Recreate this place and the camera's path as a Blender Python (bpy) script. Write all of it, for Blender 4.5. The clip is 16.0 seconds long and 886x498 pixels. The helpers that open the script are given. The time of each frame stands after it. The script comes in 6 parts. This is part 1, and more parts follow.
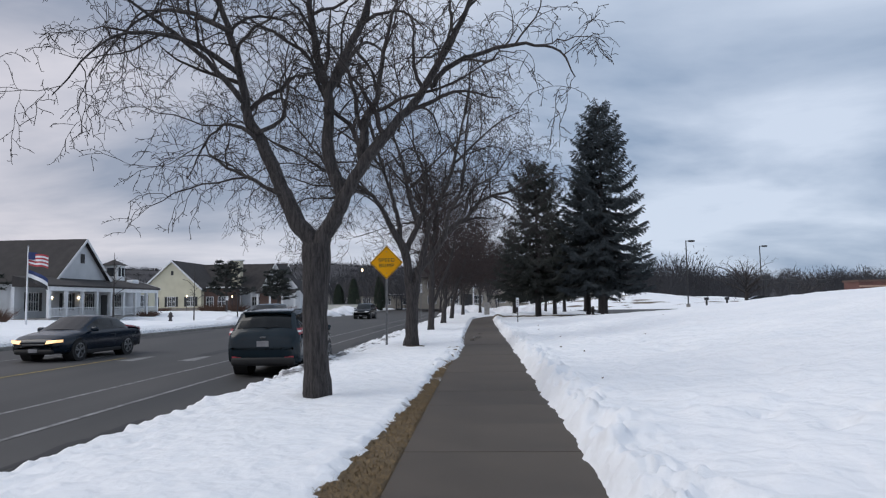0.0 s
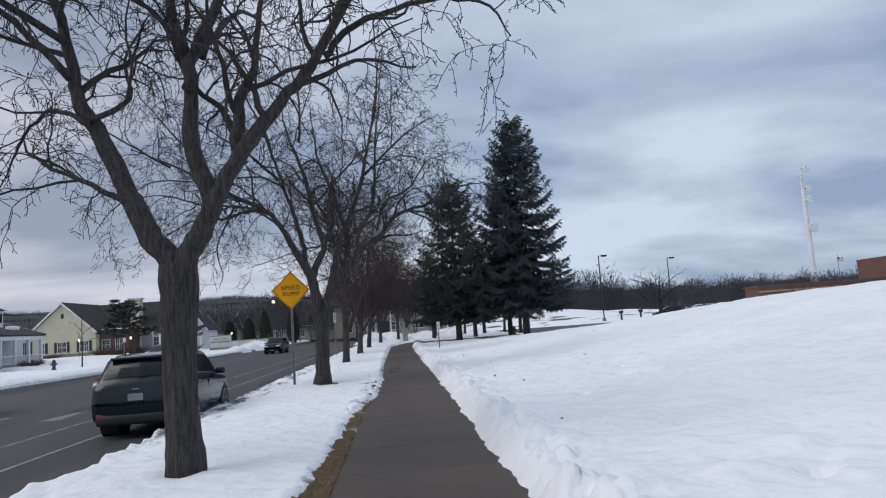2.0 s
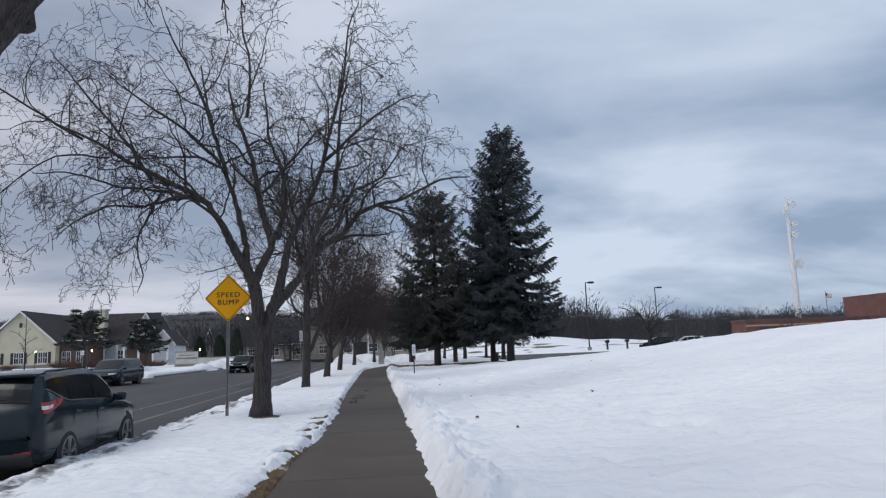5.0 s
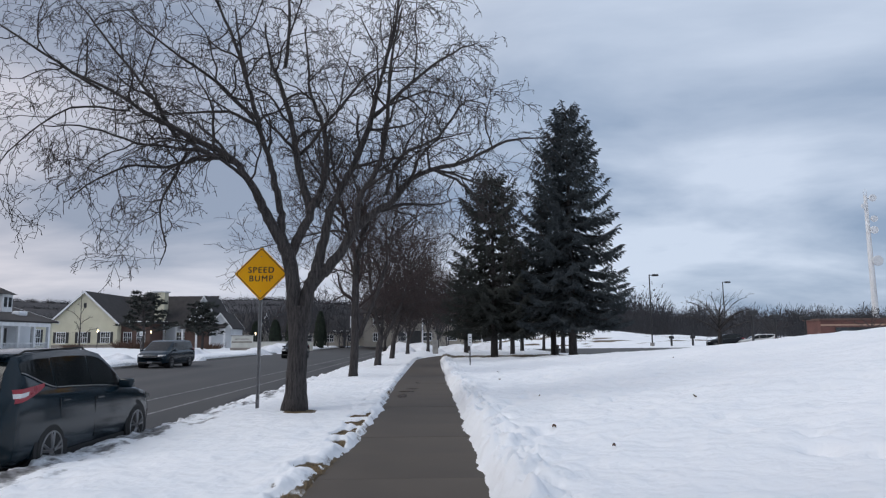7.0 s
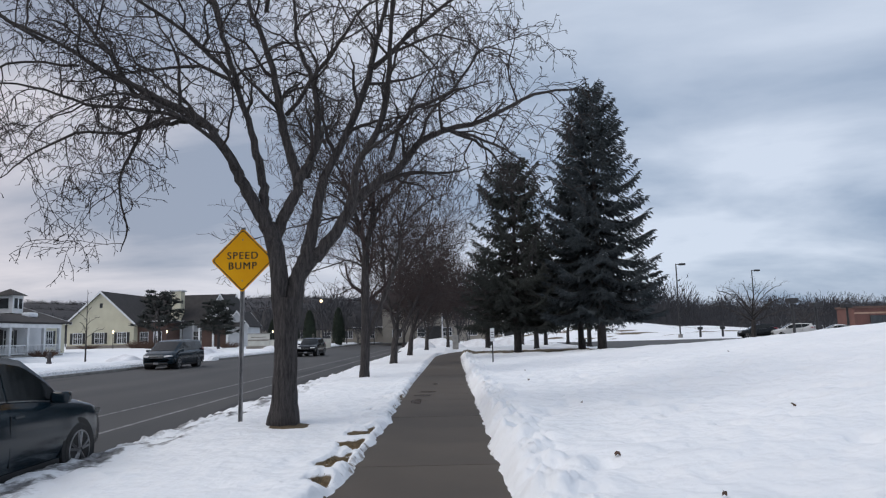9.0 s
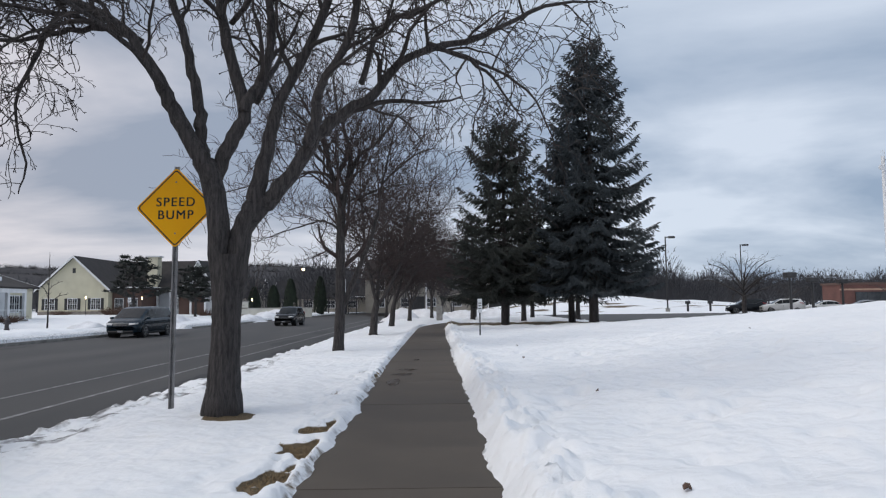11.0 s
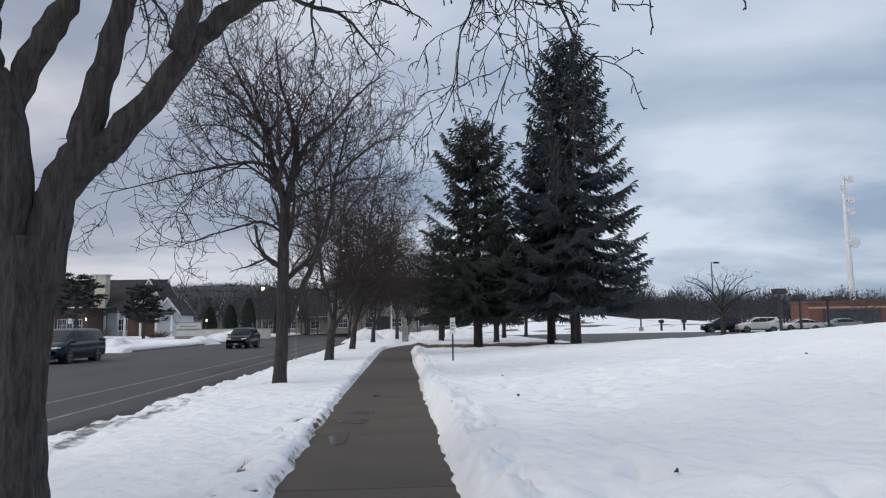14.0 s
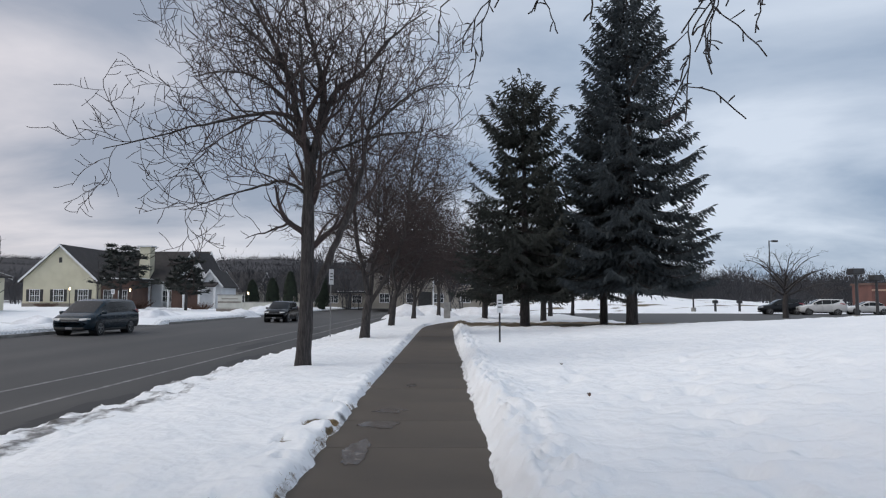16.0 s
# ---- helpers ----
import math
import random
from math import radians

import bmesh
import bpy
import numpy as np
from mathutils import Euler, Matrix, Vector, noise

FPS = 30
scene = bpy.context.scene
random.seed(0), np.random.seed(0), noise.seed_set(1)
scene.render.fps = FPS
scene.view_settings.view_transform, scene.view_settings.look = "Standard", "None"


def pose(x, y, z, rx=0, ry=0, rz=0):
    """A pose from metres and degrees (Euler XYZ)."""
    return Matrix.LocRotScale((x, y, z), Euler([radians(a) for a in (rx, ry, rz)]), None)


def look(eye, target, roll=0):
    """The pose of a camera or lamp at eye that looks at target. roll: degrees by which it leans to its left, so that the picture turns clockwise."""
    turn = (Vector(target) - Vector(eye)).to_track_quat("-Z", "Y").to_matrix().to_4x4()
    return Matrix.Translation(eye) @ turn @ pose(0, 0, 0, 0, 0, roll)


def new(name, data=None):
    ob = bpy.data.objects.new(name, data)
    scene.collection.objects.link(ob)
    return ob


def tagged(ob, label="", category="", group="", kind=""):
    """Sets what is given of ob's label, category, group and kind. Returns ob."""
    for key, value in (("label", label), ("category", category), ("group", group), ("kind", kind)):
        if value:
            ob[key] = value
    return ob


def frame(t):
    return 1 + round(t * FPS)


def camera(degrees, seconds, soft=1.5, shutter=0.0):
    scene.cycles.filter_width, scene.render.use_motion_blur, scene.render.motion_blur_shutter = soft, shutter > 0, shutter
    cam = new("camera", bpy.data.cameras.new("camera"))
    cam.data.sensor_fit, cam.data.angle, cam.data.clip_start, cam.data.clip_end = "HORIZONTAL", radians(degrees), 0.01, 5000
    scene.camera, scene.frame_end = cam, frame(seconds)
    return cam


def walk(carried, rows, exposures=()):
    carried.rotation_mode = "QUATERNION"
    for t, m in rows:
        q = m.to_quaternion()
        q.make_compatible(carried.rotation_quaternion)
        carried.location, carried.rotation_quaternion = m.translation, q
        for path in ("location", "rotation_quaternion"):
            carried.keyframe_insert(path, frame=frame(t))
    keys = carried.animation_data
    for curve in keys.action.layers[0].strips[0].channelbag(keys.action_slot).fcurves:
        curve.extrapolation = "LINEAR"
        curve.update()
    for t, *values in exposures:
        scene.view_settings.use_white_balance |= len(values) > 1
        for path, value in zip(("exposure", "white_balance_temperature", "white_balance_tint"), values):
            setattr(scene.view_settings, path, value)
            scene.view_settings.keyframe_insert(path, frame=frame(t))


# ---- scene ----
cam = camera(65.5, 16.0, soft=1.2)
METRES, EYE, TILT, LEAN, TURN = 19.7, 1.45, 4.4, 0.8, 3.2
ROWS = [
    (0.0, 0.0, 0.0, 0.0, 0.0, 0.0, -0.0),
    (0.5, 0.0008, 0.0321, -0.0012, -2.8, 1.63, 0.63),
    (1.0, 0.0017, 0.0635, -0.0023, -2.02, 2.78, 1.1),
    (1.5, -0.0014, 0.0935, -0.0044, -3.77, 2.41, 2.29),
    (2.0, 0.0038, 0.1221, -0.0074, -7.07, 1.95, 2.78),
    (2.5, 0.0069, 0.1543, -0.0107, -7.38, 1.97, 0.64),
    (3.0, 0.0156, 0.1854, -0.014, -8.48, 2.17, 0.3),
    (3.5, 0.0204, 0.2139, -0.0164, -6.97, 2.13, -0.06),
    (4.0, 0.0273, 0.2444, -0.0184, -8.69, 2.59, 0.68),
    (6.5, 0.0443, 0.4039, -0.0319, -6.19, 4.83, 0.07),
    (7.0, 0.046, 0.4338, -0.0347, -3.94, 3.12, -0.59),
    (7.5, 0.0496, 0.466, -0.0368, -2.8, 4.44, -0.53),
    (8.0, 0.053, 0.4949, -0.0389, -2.29, 4.37, 0.1),
    (8.5, 0.0529, 0.5272, -0.0411, -2.15, 3.25, 1.23),
    (9.0, 0.056, 0.5607, -0.0434, -2.32, 2.7, 0.45),
    (9.5, 0.0559, 0.5901, -0.0461, -3.5, 0.33, -0.63),
    (12.0, 0.0681, 0.7436, -0.0583, -3.58, 0.3, -0.39),
    (12.5, 0.0723, 0.7758, -0.0602, -4.71, 0.18, -1.36),
    (13.0, 0.0706, 0.8071, -0.0627, -5.65, -0.34, -1.21),
    (13.5, 0.0727, 0.8395, -0.0653, -6.01, 0.38, -0.41),
    (14.0, 0.0726, 0.8706, -0.0677, -6.43, 1.97, -0.41),
    (14.5, 0.0767, 0.9019, -0.0716, -7.82, 2.34, 0.81),
    (15.0, 0.079, 0.9299, -0.0729, -7.74, 2.8, 0.59),
    (15.5, 0.0791, 0.9621, -0.0743, -6.66, 0.84, 0.7),
    (16.0, 0.0802, 0.9902, -0.0756, -2.89, -0.04, -1.1),
]
walk(cam, [(t, pose(0, 0, EYE, TILT, LEAN, TURN) @ pose(METRES * x, METRES * y, METRES * z, 90 + pitch, roll, yaw)) for t, x, y, z, yaw, pitch, roll in ROWS],
     exposures=[(0.0, -0.08, 6350, 9), (1.0, -0.1, 6300, 9), (3.0, -0.11, 6330, 9), (7.0, -0.1, 6300, 9), (9.0, -0.05, 6450, 9), (12.0, -0.02, 6550, 8), (16.0, -0.03, 6550, 8)])

# ---- world, sun ----
SUN_AZ, SUN_EL = radians(-105), radians(48)
world = bpy.data.worlds.new("overcast_sky")
scene.world = world
world.use_nodes = True
wt = world.node_tree
wt.nodes.clear()


def wn(kind, **values):
    n = wt.nodes.new(kind)
    for k, v in values.items():
        n.inputs[k].default_value = v
    return n


w_out, w_bg = wn("ShaderNodeOutputWorld"), wn("ShaderNodeBackground", Strength=0.1)
w_sky = wn("ShaderNodeTexSky")
w_sky.sky_type, w_sky.sun_disc, w_sky.sun_elevation, w_sky.sun_rotation = "NISHITA", False, SUN_EL, SUN_AZ
w_co, w_sep = wn("ShaderNodeTexCoord"), wn("ShaderNodeSeparateXYZ")
wt.links.new(w_co.outputs["Generated"], w_sep.inputs[0])
w_up = wt.nodes.new("ShaderNodeMath")
w_up.operation = "ABSOLUTE"
wt.links.new(w_sep.outputs["Z"], w_up.inputs[0])
w_add = wt.nodes.new("ShaderNodeMath")
w_add.operation = "ADD"
w_add.inputs[1].default_value = 0.24
wt.links.new(w_up.outputs[0], w_add.inputs[0])
w_flat = wt.nodes.new("ShaderNodeVectorMath")
w_flat.operation = "SCALE"
w_inv = wt.nodes.new("ShaderNodeMath")
w_inv.operation = "DIVIDE"
w_inv.inputs[0].default_value = 1.0
wt.links.new(w_add.outputs[0], w_inv.inputs[1])
wt.links.new(w_co.outputs["Generated"], w_flat.inputs[0])
wt.links.new(w_inv.outputs[0], w_flat.inputs["Scale"])
w_shift = wt.nodes.new("ShaderNodeMapping")
w_shift.inputs["Location"].default_value = (2.3, 0.7, 0)
w_shift.inputs["Scale"].default_value = (0.62, 1.0, 0.0)
wt.links.new(w_flat.outputs[0], w_shift.inputs[0])
w_noise = wn("ShaderNodeTexNoise", Scale=1.25, Detail=7.0, Roughness=0.52, Distortion=0.3)
wt.links.new(w_shift.outputs[0], w_noise.inputs["Vector"])
w_ramp = wn("ShaderNodeValToRGB")
w_ramp.color_ramp.elements[0].position, w_ramp.color_ramp.elements[1].position = 0.39, 0.61
w_ramp.color_ramp.elements[0].color = (3.2, 4.1, 5.6, 1)
w_ramp.color_ramp.elements[1].color = (7.0, 7.75, 9.1, 1)
wt.links.new(w_noise.outputs["Fac"], w_ramp.inputs[0])
w_mix = wt.nodes.new("ShaderNodeMix")
w_mix.data_type = "RGBA"
w_mix.inputs[0].default_value = 0.93
wt.links.new(w_sky.outputs[0], w_mix.inputs[6])
wt.links.new(w_ramp.outputs[0], w_mix.inputs[7])
w_west = wn("ShaderNodeMapRange")
w_west.inputs["From Min"].default_value, w_west.inputs["From Max"].default_value = 0.2, -0.55
wt.links.new(w_sep.outputs["X"], w_west.inputs["Value"])
w_tint = wt.nodes.new("ShaderNodeMix")
w_tint.data_type, w_tint.blend_type = "RGBA", "MULTIPLY"
w_tint.inputs[7].default_value = (1.10, 0.95, 0.87, 1)
wt.links.new(w_west.outputs[0], w_tint.inputs[0])
wt.links.new(w_mix.outputs[2], w_tint.inputs[6])
wt.links.new(w_tint.outputs[2], w_bg.inputs["Color"])
wt.links.new(w_bg.outputs[0], w_out.inputs[0])

sun = new("sun", bpy.data.lights.new("sun", "SUN"))
sun.data.energy, sun.data.angle, sun.data.color = 1.55, radians(40), (1.0, 0.95, 0.9)
sun.matrix_world = look((0, 0, 60), (-60 * math.sin(SUN_AZ) * math.cos(SUN_EL), -60 * math.cos(SUN_AZ) * math.cos(SUN_EL), 60 - 60 * math.sin(SUN_EL)))


# ---- materials ----
def surf(name, a, b, scale=6.0, rough=0.8, bump=0.2, fine=60.0, metal=0.0, spread=0.3, depth=0.02, vary=0.0, stretch=(1, 1, 1), coat=0.0):
    """Two-tone procedural surface: broad stains, fine grain, bump. vary: change from piece to piece."""
    m = bpy.data.materials.new(name)
    m.use_nodes = True
    nt = m.node_tree
    p = nt.nodes["Principled BSDF"]
    co = nt.nodes.new("ShaderNodeTexCoord")
    mp = nt.nodes.new("ShaderNodeMapping")
    mp.inputs["Scale"].default_value = stretch
    nt.links.new(co.outputs["Object"], mp.inputs[0])
    n1, n2 = nt.nodes.new("ShaderNodeTexNoise"), nt.nodes.new("ShaderNodeTexNoise")
    n1.inputs["Scale"].default_value, n1.inputs["Detail"].default_value = scale, 6
    n2.inputs["Scale"].default_value, n2.inputs["Detail"].default_value = fine, 3
    for n in (n1, n2):
        nt.links.new(mp.outputs[0], n.inputs["Vector"])
    mx = nt.nodes.new("ShaderNodeMath")
    mx.operation = "MULTIPLY_ADD"
    mx.inputs[1].default_value = spread
    nt.links.new(n2.outputs["Fac"], mx.inputs[0])
    nt.links.new(n1.outputs["Fac"], mx.inputs[2])
    rp = nt.nodes.new("ShaderNodeValToRGB")
    rp.color_ramp.elements[0].position, rp.color_ramp.elements[1].position = 0.3 + spread / 2, 0.7 + spread / 2
    rp.color_ramp.elements[0].color, rp.color_ramp.elements[1].color = (*a, 1), (*b, 1)
    nt.links.new(mx.outputs[0], rp.inputs[0])
    colour = rp.outputs[0]
    if vary:
        oi, hv, mr = nt.nodes.new("ShaderNodeObjectInfo"), nt.nodes.new("ShaderNodeHueSaturation"), nt.nodes.new("ShaderNodeMapRange")
        mr.inputs["To Min"].default_value, mr.inputs["To Max"].default_value = 1 - vary, 1 + vary
        nt.links.new(oi.outputs["Random"], mr.inputs["Value"])
        nt.links.new(mr.outputs[0], hv.inputs["Value"])
        nt.links.new(colour, hv.inputs["Color"])
        colour = hv.outputs[0]
    nt.links.new(colour, p.inputs["Base Color"])
    rr = nt.nodes.new("ShaderNodeMapRange")
    rr.inputs["To Min"].default_value, rr.inputs["To Max"].default_value = max(rough - 0.12, 0.02), min(rough + 0.12, 1)
    nt.links.new(n1.outputs["Fac"], rr.inputs["Value"])
    nt.links.new(rr.outputs[0], p.inputs["Roughness"])
    p.inputs["Metallic"].default_value = metal
    p.inputs["Coat Weight"].default_value = coat
    p.inputs["Coat Roughness"].default_value = 0.08
    if bump:
        bp = nt.nodes.new("ShaderNodeBump")
        bp.inputs["Strength"].default_value, bp.inputs["Distance"].default_value = bump, depth
        nt.links.new(mx.outputs[0], bp.inputs["Height"])
        nt.links.new(bp.outputs[0], p.inputs["Normal"])
    return m


def glow(name, colour, power):
    m = bpy.data.materials.new(name)
    m.use_nodes = True
    p = m.node_tree.nodes["Principled BSDF"]
    p.inputs["Base Color"].default_value = (*colour, 1)
    p.inputs["Emission Color"].default_value = (*colour, 1)
    p.inputs["Emission Strength"].default_value = power
    return m


def ground_material():
    """Old snow over dead grass; the 'bare' attribute says where the grass has thawed out, 'dirt' where grit lies."""
    m = bpy.data.materials.new("snow_cover")
    m.use_nodes = True
    nt = m.node_tree
    p = nt.nodes["Principled BSDF"]
    co = nt.nodes.new("ShaderNodeTexCoord")

    def noise_node(scale, detail=5, rough=0.55):
        n = nt.nodes.new("ShaderNodeTexNoise")
        n.inputs["Scale"].default_value, n.inputs["Detail"].default_value, n.inputs["Roughness"].default_value = scale, detail, rough
        nt.links.new(co.outputs["Object"], n.inputs["Vector"])
        return n.outputs["Fac"]

    def ramp(src, lo, hi, a, b):
        r = nt.nodes.new("ShaderNodeValToRGB")
        r.color_ramp.elements[0].position, r.color_ramp.elements[1].position = lo, hi
        r.color_ramp.elements[0].color, r.color_ramp.elements[1].color = (*a, 1), (*b, 1)
        nt.links.new(src, r.inputs[0])
        return r.outputs[0]

    def mix(fac, a, b):
        n = nt.nodes.new("ShaderNodeMix")
        n.data_type = "RGBA"
        nt.links.new(fac, n.inputs[0])
        nt.links.new(a, n.inputs[6])
        nt.links.new(b, n.inputs[7])
        return n.outputs[2]

    def attr(name):
        a = nt.nodes.new("ShaderNodeAttribute")
        a.attribute_name = name
        return a.outputs["Fac"]

    def mask(src, grain, lo, hi):
        s = nt.nodes.new("ShaderNodeMath")
        s.operation = "MULTIPLY_ADD"
        s.inputs[1].default_value = 0.5
        nt.links.new(grain, s.inputs[0])
        nt.links.new(src, s.inputs[2])
        r = nt.nodes.new("ShaderNodeMapRange")
        r.inputs["From Min"].default_value, r.inputs["From Max"].default_value = lo, hi
        nt.links.new(s.outputs[0], r.inputs["Value"])
        return r.outputs[0]

    n_broad, n_mid, n_fine = noise_node(0.6), noise_node(7.0), noise_node(90.0, 3)
    snow = ramp(n_broad, 0.3, 0.7, (0.79, 0.815, 0.85), (0.865, 0.877, 0.90))
    grass = ramp(n_fine, 0.3, 0.7, (0.05, 0.036, 0.021), (0.19, 0.14, 0.08))
    grit = ramp(n_mid, 0.35, 0.65, (0.085, 0.082, 0.082), (0.36, 0.36, 0.37))
    c = mix(mask(attr("dirt"), noise_node(11.0, 5), 0.70, 0.90), snow, grit)
    c = mix(mask(attr("bare"), n_mid, 0.68, 0.80), c, grass)
    nt.links.new(c, p.inputs["Base Color"])
    p.inputs["Roughness"].default_value = 0.75
    p.inputs["Specular IOR Level"].default_value = 0.355
    h = nt.nodes.new("ShaderNodeMath")
    h.operation = "MULTIPLY_ADD"
    h.inputs[1].default_value = 0.09
    nt.links.new(n_fine, h.inputs[0])
    nt.links.new(noise_node(4.5, 2, 0.45), h.inputs[2])
    b = nt.nodes.new("ShaderNodeBump")
    b.inputs["Strength"].default_value, b.inputs["Distance"].default_value = 0.8, 0.085
    nt.links.new(h.outputs[0], b.inputs["Height"])
    nt.links.new(b.outputs[0], p.inputs["Normal"])
    return m


M_GROUND = ground_material()
M_ASPHALT = surf("asphalt", (0.024, 0.024, 0.024), (0.066, 0.063, 0.062), 0.5, 0.72, 0.35, 140, spread=0.25, depth=0.006, stretch=(1.3, 0.22, 1))
M_LOT = surf("lot_asphalt", (0.045, 0.044, 0.044), (0.085, 0.083, 0.08), 0.3, 0.7, 0.2, 60)
M_CONCRETE = surf("damp_concrete", (0.054, 0.044, 0.035), (0.096, 0.079, 0.064), 0.7, 0.76, 0.3, 160, depth=0.004, vary=0.03)
M_KERB = surf("kerb_concrete", (0.2, 0.19, 0.18), (0.34, 0.33, 0.31), 3, 0.85, 0.3, 90, depth=0.006)
M_LINE = surf("worn_white_paint", (0.07, 0.07, 0.07), (0.30, 0.30, 0.30), 5, 0.7, 0.2, 60, spread=0.6, depth=0.003)
M_YELLOW = surf("worn_yellow_paint", (0.17, 0.13, 0.05), (0.42, 0.31, 0.07), 5, 0.7, 0.2, 60, spread=0.6, depth=0.003)
# wet film on the path; its pale base colour paints in the sky's reflection
M_WATER = surf("wet_film_sky_sheen", (0.08, 0.07, 0.062), (0.22, 0.2, 0.19), 7, 0.06, 0.0, 40, spread=0.5, depth=0.003)
M_WATER.node_tree.nodes["Principled BSDF"].inputs["Specular IOR Level"].default_value = 0.8
M_BARK = surf("grey_bark", (0.02, 0.018, 0.018), (0.082, 0.072, 0.07), 9, 0.92, 1.0, 34, spread=0.55, depth=0.05, stretch=(3, 3, 0.38))
M_TWIG = surf("twig_bark", (0.022, 0.019, 0.018), (0.05, 0.041, 0.039), 4, 0.9, 0.0)
M_RUSTTWIG = surf("reddish_twig_bark", (0.03, 0.022, 0.022), (0.064, 0.046, 0.043), 4, 0.9, 0.0)
M_SPRUCE = surf("spruce_needles", (0.028, 0.036, 0.041), (0.062, 0.076, 0.084), 1.2, 0.8, 0.0, 14, spread=0.5)
M_PINE = surf("pine_needles", (0.024, 0.028, 0.025), (0.054, 0.06, 0.054), 1.5, 0.85, 0.0, 12, spread=0.5)
M_HEDGE = surf("arborvitae_leaves", (0.01, 0.016, 0.01), (0.03, 0.042, 0.026), 2, 0.9, 0.0, 14)
M_SHRUB = surf("bare_shrub_twigs", (0.07, 0.04, 0.03), (0.14, 0.085, 0.06), 3, 0.9, 0.0)
M_DEADGRASS = surf("dead_grass", (0.11, 0.075, 0.035), (0.30, 0.21, 0.11), 9, 0.9, 0.0, vary=0.0)
M_WOODS = surf("far_bare_woods", (0.036, 0.037, 0.042), (0.064, 0.063, 0.069), 0.06, 1.0, 0.0, 1.2)
M_SIGN = surf("sign_yellow", (0.92, 0.42, 0.002), (0.96, 0.47, 0.004), 3, 0.5, 0.05, 60, depth=0.001)
M_SIGN.node_tree.nodes["Principled BSDF"].inputs["Specular IOR Level"].default_value = 0.2
M_BLACK = surf("sign_black", (0.008, 0.008, 0.008), (0.02, 0.02, 0.02), 5, 0.6, 0.0)
M_GALV = surf("galvanised_steel", (0.16, 0.16, 0.165), (0.3, 0.3, 0.305), 8, 0.5, 0.15, 60, metal=0.6, depth=0.002)
M_DARKSTEEL = surf("dark_painted_steel", (0.018, 0.018, 0.02), (0.04, 0.04, 0.042), 6, 0.5, 0.05)
M_WHITE = surf("white_paint", (0.62, 0.63, 0.64), (0.75, 0.76, 0.77), 2, 0.6, 0.05, 40, depth=0.003)
M_TYRE = surf("tyre_rubber", (0.012, 0.012, 0.012), (0.03, 0.03, 0.03), 8, 0.85, 0.1, 60, depth=0.003)
M_RIM = surf("alloy_rim", (0.16, 0.16, 0.165), (0.28, 0.28, 0.285), 8, 0.35, 0.0, metal=0.8)
M_CARGLASS = surf("dark_car_glass", (0.004, 0.006, 0.007), (0.01, 0.013, 0.014), 2, 0.14, 0.0)
M_CARGLASS.node_tree.nodes["Principled BSDF"].inputs["Specular IOR Level"].default_value = 0.35
M_TRIM = surf("black_car_trim", (0.006, 0.006, 0.007), (0.014, 0.014, 0.015), 8, 0.7, 0.05, 60)
M_REDLENS = surf("red_lamp_lens", (0.22, 0.012, 0.022), (0.34, 0.03, 0.045), 6, 0.3, 0.0, coat=0.1)
M_CLEARLENS = surf("clear_lamp_lens", (0.45, 0.45, 0.46), (0.7, 0.7, 0.7), 6, 0.15, 0.0, coat=0.6)
M_HEADLIGHT = glow("lit_headlight", (1.0, 0.62, 0.3), 1.1)
M_LAMPGLOW = glow("lit_lamp", (1.0, 0.75, 0.45), 6.0)
M_ROOF = surf("brown_grey_shingles", (0.022, 0.02, 0.02), (0.045, 0.04, 0.04), 1.2, 0.92, 0.3, 20, spread=0.5)
M_YELLOWSIDING = surf("pale_yellow_siding", (0.53, 0.50, 0.375), (0.615, 0.585, 0.45), 0.8, 0.75, 0.1, 20)
M_WHITESIDING = surf("white_siding", (0.5, 0.52, 0.54), (0.6, 0.62, 0.64), 0.8, 0.75, 0.1, 20)
M_SNOWCAP = surf("roof_snow", (0.78, 0.8, 0.84), (0.88, 0.89, 0.9), 2, 0.8, 0.3, 20)
# beige taken darker: the shade of the trees is put into the colour
M_BEIGE_SHADED = surf("shaded_beige_siding", (0.24, 0.22, 0.19), (0.31, 0.285, 0.245), 0.6, 0.8, 0.1, 12)
M_SHUTTER = surf("black_shutter", (0.012, 0.013, 0.014), (0.03, 0.03, 0.032), 4, 0.6, 0.0)
M_WINDOW = surf("window_glass", (0.02, 0.024, 0.028), (0.05, 0.055, 0.06), 1, 0.1, 0.0)
M_STONE = surf("stone_base", (0.16, 0.14, 0.12), (0.3, 0.27, 0.24), 3, 0.9, 0.4, 30)
M_BRICK = surf("red_brick", (0.10, 0.048, 0.042), (0.15, 0.072, 0.06), 0.6, 0.9, 0.2, 9, spread=0.4)
M_SIGNSTONE = surf("pale_sign_stone", (0.46, 0.455, 0.41), (0.58, 0.575, 0.52), 1.5, 0.85, 0.2, 14)
M_BRICKPALE = surf("pale_brick_band", (0.34, 0.22, 0.16), (0.42, 0.28, 0.21), 1, 0.9, 0.1, 9)
M_BROWNSIDING = surf("brown_siding", (0.09, 0.055, 0.045), (0.13, 0.08, 0.065), 0.8, 0.85, 0.1, 12)
M_FLAG_RED = surf("flag_red", (0.3, 0.03, 0.04), (0.42, 0.06, 0.07), 4, 0.8, 0.0)
M_FLAG_BLUE = surf("flag_blue", (0.02, 0.03, 0.1), (0.03, 0.05, 0.15), 4, 0.8, 0.0)
M_HYDRANT = surf("hydrant_paint", (0.03, 0.028, 0.03), (0.06, 0.05, 0.05), 6, 0.6, 0.1)


